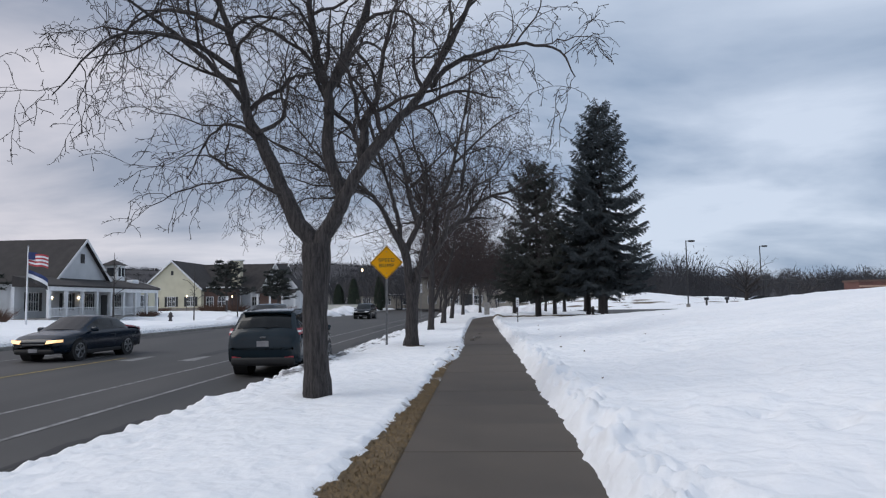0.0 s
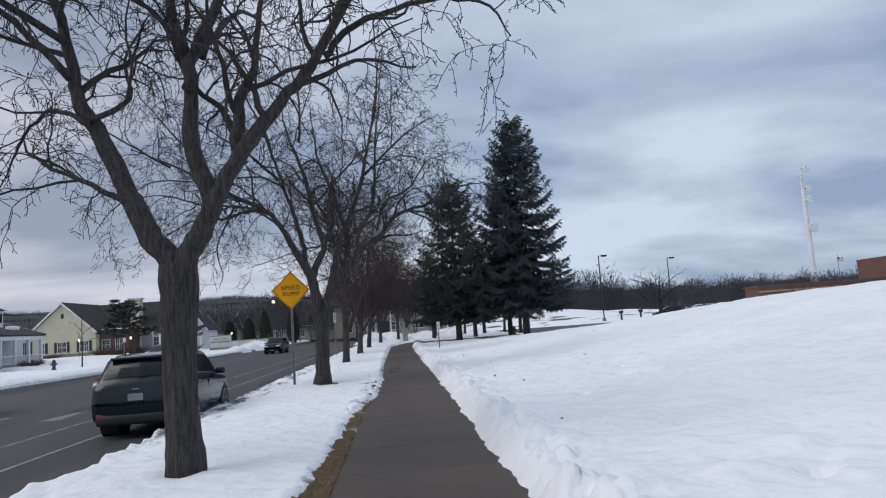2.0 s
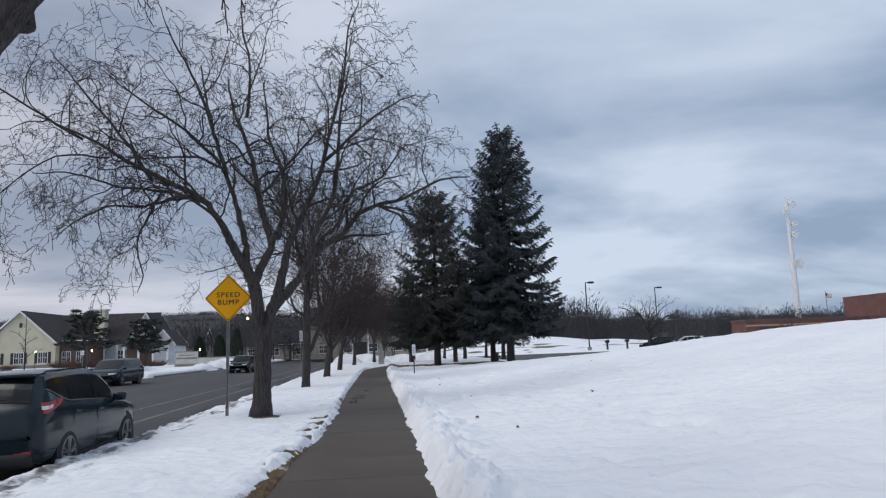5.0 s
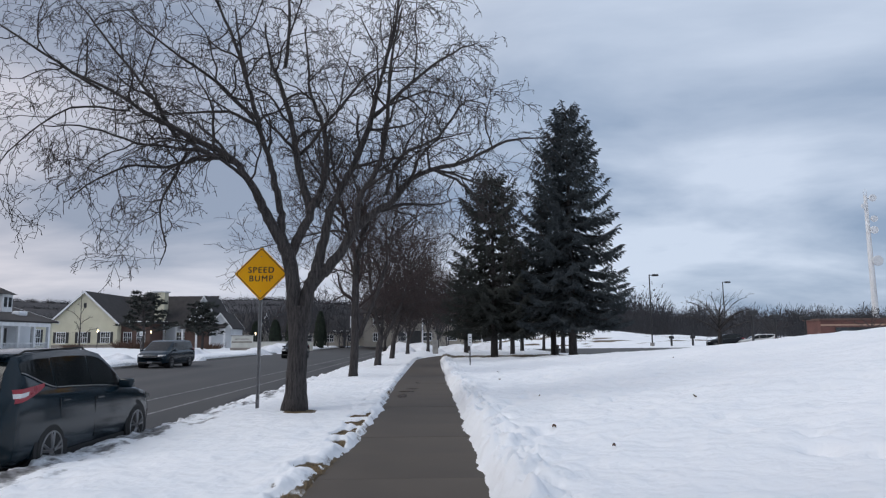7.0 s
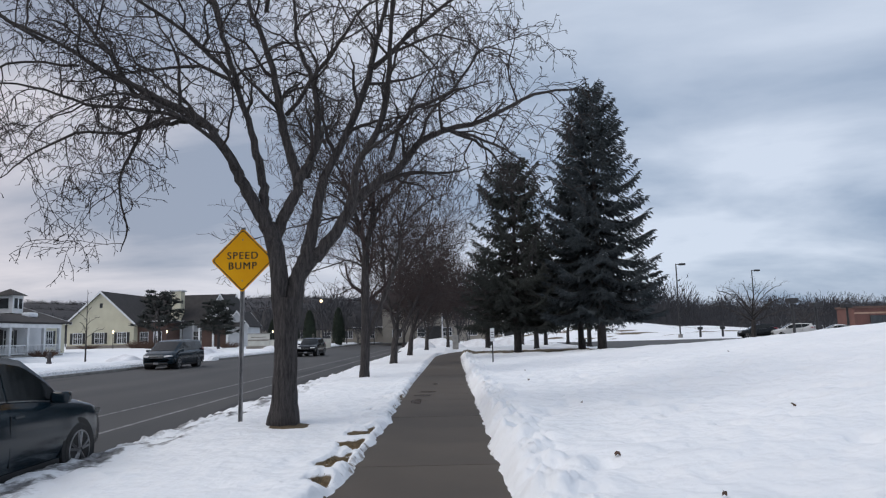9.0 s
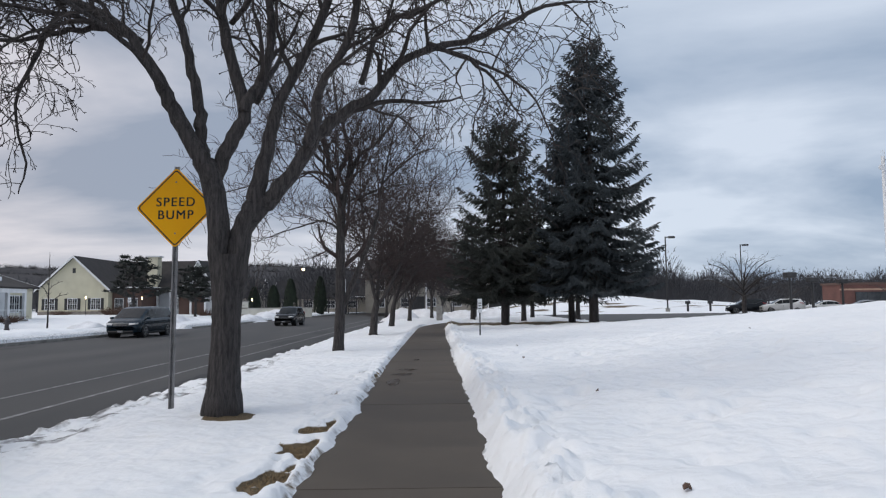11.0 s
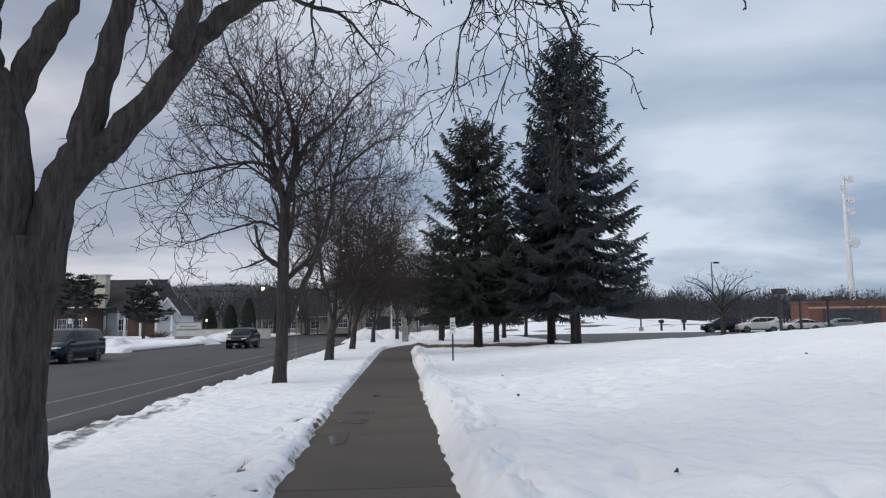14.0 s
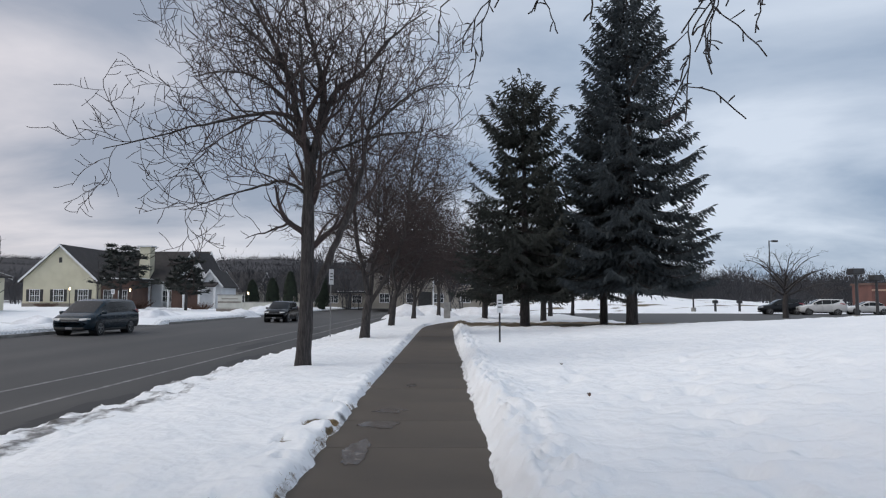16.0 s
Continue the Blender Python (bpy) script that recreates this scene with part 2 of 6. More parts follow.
# ---- mesh helpers ----
class Shape:
    """Gathers vertices and faces for one mesh."""

    def __init__(self):
        self.v, self.f = [], []

    def add(self, verts, faces):
        n = len(self.v)
        self.v.extend(tuple(p) for p in verts)
        self.f.extend(tuple(i + n for i in f) for f in faces)
        return self

    def box(self, x0, y0, z0, x1, y1, z1, bevel=0.0):
        b = min(bevel, (x1 - x0) / 2.1, (y1 - y0) / 2.1, (z1 - z0) / 2.1)
        if b <= 0:
            v = [(x, y, z) for z in (z0, z1) for y in (y0, y1) for x in (x0, x1)]
            return self.add(v, [(0, 2, 3, 1), (4, 5, 7, 6), (0, 1, 5, 4), (2, 6, 7, 3), (0, 4, 6, 2), (1, 3, 7, 5)])
        bm = bmesh.new()
        bmesh.ops.create_cube(bm, size=1)
        for q in bm.verts:
            q.co = Vector(((x0 + x1) / 2 + q.co.x * (x1 - x0), (y0 + y1) / 2 + q.co.y * (y1 - y0), (z0 + z1) / 2 + q.co.z * (z1 - z0)))
        bmesh.ops.bevel(bm, geom=bm.edges[:], offset=b, segments=2, affect="EDGES", profile=0.6)
        bm.verts.index_update()
        self.add([q.co for q in bm.verts], [[q.index for q in f.verts] for f in bm.faces])
        bm.free()
        return self

    def tube(self, pts, radii, sides=6, cap=True):
        pts = [Vector(p) for p in pts]
        n0, ref = len(self.v), None
        for i, p in enumerate(pts):
            d = (pts[min(i + 1, len(pts) - 1)] - pts[max(i - 1, 0)])
            d = d.normalized() if d.length > 1e-9 else Vector((0, 0, 1))
            if ref is None:
                ref = d.orthogonal().normalized()
            ref = ref - d * ref.dot(d)
            ref = ref.normalized() if ref.length > 1e-6 else d.orthogonal().normalized()
            side = d.cross(ref)
            for k in range(sides):
                a = 2 * math.pi * k / sides
                q = p + (ref * math.cos(a) + side * math.sin(a)) * radii[i]
                self.v.append((q.x, q.y, q.z))
        for i in range(len(pts) - 1):
            for k in range(sides):
                a, b = n0 + i * sides + k, n0 + i * sides + (k + 1) % sides
                self.f.append((a, b, b + sides, a + sides))
        if cap:
            self.f.append(tuple(range(n0 + sides - 1, n0 - 1, -1)))
            e = n0 + (len(pts) - 1) * sides
            self.f.append(tuple(range(e, e + sides)))
        return self

    def prism(self, outline, axis, lo, hi):
        """Extrudes a 2D outline. axis 'x': outline is (y, z); 'y': (x, z); 'z': (x, y)."""
        n = len(outline)
        put = {"x": lambda a, b, c: (c, a, b), "y": lambda a, b, c: (a, c, b), "z": lambda a, b, c: (a, b, c)}[axis]
        v = [put(a, b, lo) for a, b in outline] + [put(a, b, hi) for a, b in outline]
        return self.add(v, [tuple(range(n - 1, -1, -1)), tuple(range(n, 2 * n))] + [(i, (i + 1) % n, n + (i + 1) % n, n + i) for i in range(n)])

    def mesh(self, name, material, smooth=False):
        me = bpy.data.meshes.new(name)
        me.from_pydata(self.v, [], self.f)
        me.materials.append(material)
        if smooth:
            me.polygons.foreach_set("use_smooth", [True] * len(me.polygons))
        bm = bmesh.new()
        bm.from_mesh(me)
        if len(bm.faces) < 20000:
            bmesh.ops.recalc_face_normals(bm, faces=bm.faces[:])
            bm.to_mesh(me)
        bm.free()
        me.update()
        return me


def part(name, shape, material, parent=None, label="", smooth=False):
    ob = new(name, shape.mesh(name, material, smooth))
    if parent is not None:
        ob.parent = parent
    return tagged(ob, label)


def thing(name, label, category, m=None, group="", kind=""):
    ob = new(name)
    ob.empty_display_size = 0.2
    if m is not None:
        ob.matrix_basis = m
    return tagged(ob, label, category, group, kind)


def solid(name, shape, material, label, category="", kind="", smooth=False, group=""):
    return tagged(part(name, shape, material, None, "", smooth), label, category, group, kind)


def value_noise(x, y, scale, seed):
    """Smooth 2D noise on arrays, 0 to 1."""
    x, y = np.asarray(x) / scale, np.asarray(y) / scale
    xi, yi = np.floor(x).astype(np.int64), np.floor(y).astype(np.int64)
    fx, fy = x - xi, y - yi
    fx, fy = fx * fx * (3 - 2 * fx), fy * fy * (3 - 2 * fy)

    def h(i, j):
        n = (i * 374761393 + j * 668265263 + seed * 1442695041) & 0x7FFFFFFF
        n = ((n ^ (n >> 13)) * 1274126177) & 0x7FFFFFFF
        return ((n ^ (n >> 16)) & 0xFFFF) / 65535.0

    return (h(xi, yi) * (1 - fx) + h(xi + 1, yi) * fx) * (1 - fy) + (h(xi, yi + 1) * (1 - fx) + h(xi + 1, yi + 1) * fx) * fy


def fbm(x, y, scale, seed, octaves=3):
    total, amp, norm = 0, 1.0, 0
    for k in range(octaves):
        total = total + amp * value_noise(x, y, scale / 2 ** k, seed + k * 17)
        norm += amp
        amp *= 0.5
    return total / norm


def step(a, b, x):
    t = np.clip((x - a) / (b - a), 0, 1)
    return t * t * (3 - 2 * t)


# ---- the lie of the land ----
KERB_X, FAR_X = -4.55, -18.6
rng_p = random.Random(15)
PRINTS = [(1.75 + 0.16 * k + (0.14 if k % 2 else -0.14) + rng_p.uniform(-0.06, 0.06), 21.0 + k * 0.6, 0.06) for k in range(20)] + [(rng_p.uniform(1.6, 6.5), rng_p.uniform(5, 32), rng_p.uniform(0, 0.1)) for _ in range(46)] + [(rng_p.uniform(2.4, 7.5), rng_p.uniform(16, 35), rng_p.uniform(0, 0.12)) for _ in range(45)]


def road_z(x):
    return -0.35 + (KERB_X - x) * 0.0105


def bend(y):
    """Sideways shift of the footpath, which swings right past the last street trees."""
    return 0.0105 * np.maximum(np.asarray(y, float) - 55, 0) ** 2


def lay(x, y):
    """Height, bareness and dirt of the ground at x, y."""
    x, y = np.asarray(x, float), np.asarray(y, float)
    u = x - np.minimum(bend(y), 40)
    lumps = fbm(x, y, 0.5, 3) - 0.5
    rough = fbm(x, y, 0.16, 9) - 0.5
    swell = fbm(x, y, 3.0, 5) - 0.5
    pits = fbm(x, y, 0.28, 13) - 0.5
    # strip between kerb and footpath
    thaw = np.clip(1.15 - y / 24, 0, 1)
    edge_l = -0.74 - np.interp(y, [4, 6, 10, 15, 19], [0.44, 0.36, 0.22, 0.14, 0.05]) * (0.75 + 0.5 * fbm(x * 0.4, y, 0.7, 21)) - 0.16 * (fbm(x, y, 0.16, 25) - 0.4)
    edge_l = edge_l * (1 - step(14, 19, y)) + (np.interp(y, [19, 24, 28, 32, 50], [-0.50, -0.51, -0.60, -0.66, -0.76]) - 0.12 * fbm(x * 0.6, y, 0.8, 26) - 0.12 * (fbm(x, y, 0.3, 27) - 0.2)) * step(14, 19, y)
    kerb_edge = KERB_X + 0.02 + 0.30 * (fbm(x * 0, y, 1.3, 31) - 0.25)
    strip = 0.075 + 0.06 * swell + 0.07 * lumps + 0.05 * pits + 0.03 * rough - 0.13 * step(-2.4, -4.6, x)
    strip = strip + 0.13 * (fbm(x, y, 0.2, 77) - 0.5) * step(-2.9, -4.0, x)
    lip = step(-0.03, 0.20, edge_l - u)
    strip = strip * lip + np.where(u > -0.80, -0.03, 0.01) * (1 - lip)
    hole_s = step(0.55, 0.64, fbm(x * 1.3, y, 0.40, 63)) * step(-1.25, -1.0, u) * (1 - step(-0.78, -0.72, u)) * step(13, 17, y) * (1 - step(27, 32, y))
    strip = strip * (1 - hole_s) + 0.015 * hole_s
    strip = strip + (0.10 * (fbm(x, y, 0.2, 28) - 0.45) + 0.03) * step(-1.4, -0.95, u) * step(0.02, 0.12, edge_l - u) * (1 - hole_s)
    strip = np.where(u > -0.50, -0.14, strip)
    strip = np.where(x < kerb_edge, -0.15 - 1.2 * np.clip(kerb_edge - x, 0, 0.6), strip)
    # field beside the footpath
    edge_r = np.interp(y, [20, 30, 45], [0.85, 0.79, 0.75]) + 0.10 * (fbm(x * 0, y, 1.1, 41) - 0.4) + 0.09 * fbm(x * 0.3, y, 0.26, 43)
    crest = np.interp(y, [-60, 20, 28, 37, 46, 52, 57], [1.75, 1.75, 1.62, 1.12, 0.62, 0.22, 0.0])
    field = 0.19 + crest * step(0.4, 17.0, u) + (0.16 * swell + 0.13 * lumps + 0.09 * pits) * step(0.9, 2.5, u) * (1 - 0.35 * step(6, 14, u)) + 0.012 * rough
    bank = step(-0.03, 0.26, u - edge_r)
    near = (1 - step(0.25, 1.1, u - edge_r)) * bank
    field = np.where(u > 0.66, (field + 0.04) * bank ** 0.7 - 0.04 + (0.05 + 0.20 * lumps + 0.30 * (fbm(x, y, 0.2, 45) - 0.5) + 0.16 * (fbm(x, y, 0.09, 46) - 0.5)) * near, -0.14)
    for fx, fy, fr in PRINTS:
        near_p = (np.abs(x - fx) < 0.5) & (np.abs(y - fy) < 0.5)
        field = np.where(near_p, field - 0.13 * np.exp(-(((x - fx) / 0.12) ** 2 + ((y - fy) / (0.12 + fr)) ** 2) ** 2), field)
    mound = 2.9 * np.exp(-((x - 24) / 15) ** 2 - ((y - 122) / 11) ** 2) + 1.1 * np.exp(-((x - 44) / 12) ** 2 - ((y - 128) / 9) ** 2)
    field = field + mound
    lot = step(11, 14, x) * step(60, 63, y) * (1 - step(99, 101, y))
    field = np.where(lot > 0, field * (1 - lot) - 0.25 * lot, field)
    # far side of the street
    d = FAR_X - x
    drive = step(57.5, 58.5, y) * (1 - step(65.5, 66.5, y)) * (1 - step(20, 26, d))
    far = 0.05 + 0.30 * step(0.0, 1.2, d) * (0.5 + 0.7 * fbm(x, y, 1.6, 51)) * (1 - 0.55 * step(1.5, 5, d)) + 0.45 * step(3, 30, d) + 0.10 * lumps
    far = far * (1 - drive) - 0.5 * drive
    far = np.where(d < 0.05, -0.75, far)
    z = np.where(x > -0.02 + 0 * u, field, np.where(x > KERB_X - 0.45, strip, np.where(x > FAR_X - 0.05, -0.75, far)))
    z = np.where((u <= 0.67) & (u > -0.50) & (y < 100), -0.14, z)
    # bare grass and grit
    bare = np.where((u < -0.70) & (u > edge_l - 0.05), 1.0, 0.0) * (0.35 + 0.65 * step(34, 24, y) * np.clip(fbm(x * 0, y, 1.2, 61) * 2.2 - 0.5 + 0.55 * thaw, 0, 1))
    bare = np.maximum(bare * (1 - 0.7 * step(15, 20, y)), hole_s)
    rim = step(-0.02, 0.04, edge_l - u) * (1 - step(0.08, 0.2, edge_l - u)) * step(13, 17, y) * (1 - step(38, 44, y)) * (u < -0.45)
    bare = np.maximum(bare, rim * np.clip(2.6 * fbm(x * 0.4, y, 0.8, 64) - 1.1, 0, 0.47))
    spruce = np.exp(-((x - 8) / 8.5) ** 2 - ((y - 56) / 5.5) ** 2)
    bare = np.maximum(bare, np.clip(spruce * 1.6 * fbm(x, y, 2.2, 65) + 0.52 * spruce - 0.08, 0, 1) * step(48.0, 51, y))
    bare = np.maximum(bare, np.where(mound > 0.25, np.clip(1.7 * fbm(x * 0.35, y, 1.3, 67) - 0.62, 0, 1), 0))
    for tx, ty in ((-2.31, 22.35),):
        r = np.hypot((x - tx - 0.17) * 0.8, y - ty + 0.05)
        bare = np.maximum(bare, 0.95 * (1 - step(0.15, 0.30, r + 0.55 * lumps)))
    dirt = np.where((x < -2.5) & (x > KERB_X - 0.5), step(-2.7, -4.1, x) * (0.62 * fbm(x, y * 0.7, 0.22, 71) + 0.48 * fbm(x * 1.4, y * 0.4, 0.3, 72)) * np.interp(y, [12, 15, 30, 36], [0.5, 1.0, 1.0, 0.6]), 0)
    dirt = np.maximum(dirt, np.where((d > -0.3) & (d < 1.6), 0.5 * (1 - step(0.3, 1.6, d)), 0))
    dirt = np.maximum(dirt, np.where((u > -1.3) & (u < -0.45), (1 - step(0.05, 0.35, edge_l - u)) * 0.75 * fbm(x, y, 0.25, 73), 0))
    dirt = np.maximum(dirt, np.where((u > 0.8) & (u < 1.05), 0.50 * (1 - step(0.86, 1.05, u)), 0))
    return z, bare, dirt


def lines_of(*stretches):
    """Sorted grid lines from (start, end, spacing) stretches."""
    out = []
    for a, b, s in stretches:
        out.extend(np.arange(a, b - s * 0.5, s))
    return np.array(out + [stretches[-1][1]])


def grow_out(start, end, first, ratio):
    out, p, s = [], start, first
    while p < end:
        s *= ratio
        p += s
        out.append(min(p, end))
    return np.array(out)


def build_ground():
    xr = grow_out(20, 2600, 0.5, 1.22)
    xl = -grow_out(32, 2600, 0.6, 1.22)[::-1]
    gx = np.concatenate([xl, lines_of((-32, -19.6, 0.5), (-19.6, -18.0, 0.12), (-18.0, -5.2, 1.6), (-5.2, -3.2, 0.055), (-3.2, -1.5, 0.1), (-1.5, -0.48, 0.028), (-0.48, 0.66, 0.38), (0.66, 1.6, 0.033), (1.6, 4.5, 0.08), (4.5, 8.0, 0.14), (8.0, 20.0, 0.35)), xr])
    yr = grow_out(135, 2600, 1.2, 1.25)
    gy = np.concatenate([-grow_out(8, 2600, 0.5, 1.35)[::-1], lines_of((-8, 2.5, 0.5), (2.5, 33, 0.065), (33, 62, 0.2), (62, 135, 0.7)), yr])
    X, Y = np.meshgrid(gx, gy)
    Z, bare, dirt = lay(X, Y)
    nx, ny = len(gx), len(gy)
    me = bpy.data.meshes.new("ground")
    i = np.arange((ny - 1) * (nx - 1))
    q = (i // (nx - 1)) * nx + i % (nx - 1)
    me.from_pydata(np.stack([X, Y, Z], -1).reshape(-1, 3).tolist(), [], np.stack([q, q + 1, q + nx + 1, q + nx], -1).tolist())
    for key, val in (("bare", bare), ("dirt", dirt)):
        me.attributes.new(key, "FLOAT", "POINT").data.foreach_set("value", val.reshape(-1).astype(np.float32))
    me.polygons.foreach_set("use_smooth", [True] * len(me.polygons))
    me.materials.append(M_GROUND)
    return tagged(new("ground", me), "old white snow cover with thawed brown grass edges", "snowy ground", kind="structure")


build_ground()


def height(x, y):
    return float(lay(np.array([x]), np.array([y]))[0][0])


def sheet(x0, x1, y0, y1, zf, thick, nx=2, ny=2):
    s = Shape()
    xs, ys = np.linspace(x0, x1, nx), np.linspace(y0, y1, ny)
    top = [(x, y, zf(x)) for y in ys for x in xs]
    f = [(j * nx + i, j * nx + i + 1, (j + 1) * nx + i + 1, (j + 1) * nx + i) for j in range(ny - 1) for i in range(nx - 1)]
    return s.add(top, f)


solid("road", sheet(FAR_X - 0.2, KERB_X, -120, 420, road_z, 0.2, 8, 40), M_ASPHALT, "damp dark grey asphalt street between snow banks", "road", "structure")
solid("driveway", sheet(-48, FAR_X - 0.2, 57.5, 66.5, lambda x: -0.19 - 0.012 * (x - FAR_X), 0.1, 4, 3), M_ASPHALT, "wet dark asphalt driveway across from the footpath", "driveway", "structure")
solid("parking_lot", sheet(11.5, 150, 60.5, 100.5, lambda x: 0.03, 0.1), M_LOT, "dark asphalt parking lot beyond the snow field", "parking lot", "structure")


def stripe(x, y0, y1, w, mat, label, name="lane_line"):
    s = Shape()
    ys = np.linspace(y0, y1, max(2, int((y1 - y0) / 3)))
    v = [(x + dx, y, road_z(x) + 0.005) for y in ys for dx in (-w / 2, w / 2)]
    s.add(v, [(2 * i, 2 * i + 1, 2 * i + 3, 2 * i + 2) for i in range(len(ys) - 1)])
    return solid(name, s, mat, label, "road marking", "structure")


for lx, ly in ((-6.5, 130), (-8.05, 130), (-15.3, 26)):
    stripe(lx, -40, ly, 0.11, M_LINE, "worn white painted lane line on asphalt")
stripe(-11.95, -40, 22.6, 0.11, M_YELLOW, "worn yellow painted centre line on asphalt")
for bx, by in ((-11.3, 22.3), (-13.1, 22.6), (-14.4, 22.6), (-9.4, 22.4)):
    s = Shape().add([(bx - 0.3, by - 0.9, road_z(bx - 0.3) + 0.006), (bx + 0.3, by - 0.9, road_z(bx + 0.3) + 0.006), (bx + 0.12, by + 0.9, road_z(bx + 0.12) + 0.006), (bx - 0.12, by + 0.9, road_z(bx - 0.12) + 0.006)], [(0, 1, 2, 3)])
    solid("speed_bump_mark", s, M_LINE, "worn white tapered speed bump mark on asphalt", "road marking", "structure")

for name, kx0, kx1 in (("kerb_near", KERB_X, KERB_X + 0.16), ("kerb_far", FAR_X - 0.16, FAR_X)):
    s = Shape()
    for k in range(60):
        y0 = -30 + k * 3.05
        if name == "kerb_far" and 56 < y0 < 66:
            continue
        s.box(kx0, y0, -0.6, kx1, y0 + 3.03, -0.15 if name == "kerb_near" else -0.06, 0.02)
    solid(name, s, M_KERB, "grey concrete kerb half buried in dirty snow", "kerb", "structure")


# ---- street trees ----
UP = Vector((0, 0, 1))
LEN = {1: 1.6, 2: 0.85, 3: 0.36, 4: 0.07}
GAP = {1: 0.34, 2: 0.20, 3: 0.13, 4: 0.085}


def bezier_path(pts, n=4):
    """Catmull-Rom through the points."""
    p = [Vector(a) for a in pts]
    p = [p[0] * 2 - p[1]] + p + [p[-1] * 2 - p[-2]]
    out = []
    for i in range(1, len(p) - 2):
        for k in range(n):
            t = k / n
            out.append(0.5 * ((2 * p[i]) + (p[i + 1] - p[i - 1]) * t + (2 * p[i - 1] - 5 * p[i] + 4 * p[i + 1] - p[i + 2]) * t * t + (3 * p[i] - p[i - 1] - 3 * p[i + 1] + p[i + 2]) * t ** 3))
    return out + [p[-2]]


def sprout(shape, pts, radii, level, rng, opts, start=0.15):
    """Side shoots along a branch, down to the finest twigs."""
    total = sum((pts[i + 1] - pts[i]).length for i in range(len(pts) - 1))
    s, gap = start * total + rng.random() * GAP[level] * opts["gap"], GAP[level] * opts["gap"]
    turn = rng.random() * 6.28
    while s < total:
        run, i = s, 0
        while i < len(pts) - 2 and run > (pts[i + 1] - pts[i]).length:
            run -= (pts[i + 1] - pts[i]).length
            i += 1
        seg = pts[i + 1] - pts[i]
        if seg.length < 1e-6:
            break
        f = min(run / seg.length, 1)
        p, d = pts[i] + seg * f, seg.normalized()
        r = radii[i] + (radii[i + 1] - radii[i]) * f
        turn += 2.4 + rng.uniform(-0.6, 0.6)
        o = d.orthogonal().normalized()
        side = o * math.cos(turn) + d.cross(o) * math.sin(turn)
        a = radians(rng.uniform(38, 72))
        way = d * math.cos(a) + side * math.sin(a) + UP * (0.25 if level == 1 else 0.0)
        way.normalize()
        length = LEN[level] * opts["len"] * rng.uniform(0.55, 1.25) * (1.1 - 0.45 * s / total)
        n = {1: 8, 2: 7, 3: 5, 4: 2}[level]
        r0 = min(r * 0.6, {1: 0.032, 2: 0.018, 3: 0.0115, 4: 0.009}[level] * opts["thick"])
        q, rad = [p], [r0]
        bendy = opts["droop"] * (0.5 if level == 1 else 1.0)
        for k in range(n):
            way = way + Vector((rng.uniform(-1, 1), rng.uniform(-1, 1), rng.uniform(-1, 1))) * opts["kink"] - UP * bendy * (k / n) * 0.5 + UP * ((0.05 if level == 1 else 0) + opts["rise"])
            way.normalize()
            q.append(q[-1] + way * (length / n))
            rad.append(max(r0 * (1 - 0.75 * (k + 1) / n), 0.0028 * opts["thick"]))
        shape.tube(q, rad, 5 if level == 1 else 3, cap=False)
        if level < opts["levels"]:
            sprout(shape, q, rad, level + 1, rng, opts, 0.12)
        s += gap * rng.uniform(0.6, 1.4)


def rough_tube(shape, pts, radii, sides, rng, wob=0.09):
    """A limb with an uneven girth."""
    n0 = len(shape.v)
    shape.tube(pts, [r * (1 + rng.uniform(-0.05, 0.05)) for r in radii], sides)
    for i in range(len(pts)):
        c = Vector(pts[i])
        for k in range(sides):
            j = n0 + i * sides + k
            v = Vector(shape.v[j])
            g = 1 + wob * math.sin(k * 2.9 + 1.3 * math.sin(i * 0.6)) + rng.uniform(-0.03, 0.03)
            shape.v[j] = tuple(c + (v - c) * g)


def make_tree(label, trunk, limbs, m, seed, twig_mat=None, group="street trees", **opts):
    """trunk and limbs: (points, first radius, last radius)."""
    o = dict(gap=1.0, len=1.0, thick=1.0, droop=0.35, levels=3, kink=0.40, rise=0.0)
    o.update(opts)
    rng = random.Random(seed)
    tree = thing("street_tree", label, "tree", m, group)
    pts = bezier_path(trunk[0], 5)
    n = len(pts)
    rad = [trunk[1] + (trunk[2] - trunk[1]) * (i / (n - 1)) + 0.075 * trunk[1] / 0.22 * math.exp(-pts[i].z / 0.2) for i in range(n)]
    s = Shape()
    pts[0] = pts[0] - UP * 0.15
    rough_tube(s, pts, rad, 14, rng)
    part("trunk", s, M_BARK, tree, smooth=True)
    twigs = Shape()
    for p, r0, r1 in limbs:
        q = bezier_path(p, 4)
        q = [a + Vector((rng.uniform(-1, 1), rng.uniform(-1, 1), rng.uniform(-1, 1))) * 0.02 for a in q]
        rr = [r0 + (r1 - r0) * (i / (len(q) - 1)) for i in range(len(q))]
        if r0 > 0.09:
            rr = [v * min(1.0, 0.6 + 0.4 * i / 6) for i, v in enumerate(rr)]
        s = Shape()
        rough_tube(s, q, rr, 10 if r0 > 0.07 else 7, rng, 0.06)
        part("limb", s, M_BARK, tree, smooth=True)
        sprout(twigs, q, rr, 1, rng, o, 0.45 if r0 > 0.15 else 0.35 if r0 > 0.09 else 0.1)
    if trunk[0][-1][2] > 4:
        sprout(twigs, pts, rad, 1, rng, o, 0.5)
    part("twig_mass", twigs, twig_mat or M_TWIG, tree, "fine bare twigs")["kind"] = "stuff"
    return tree


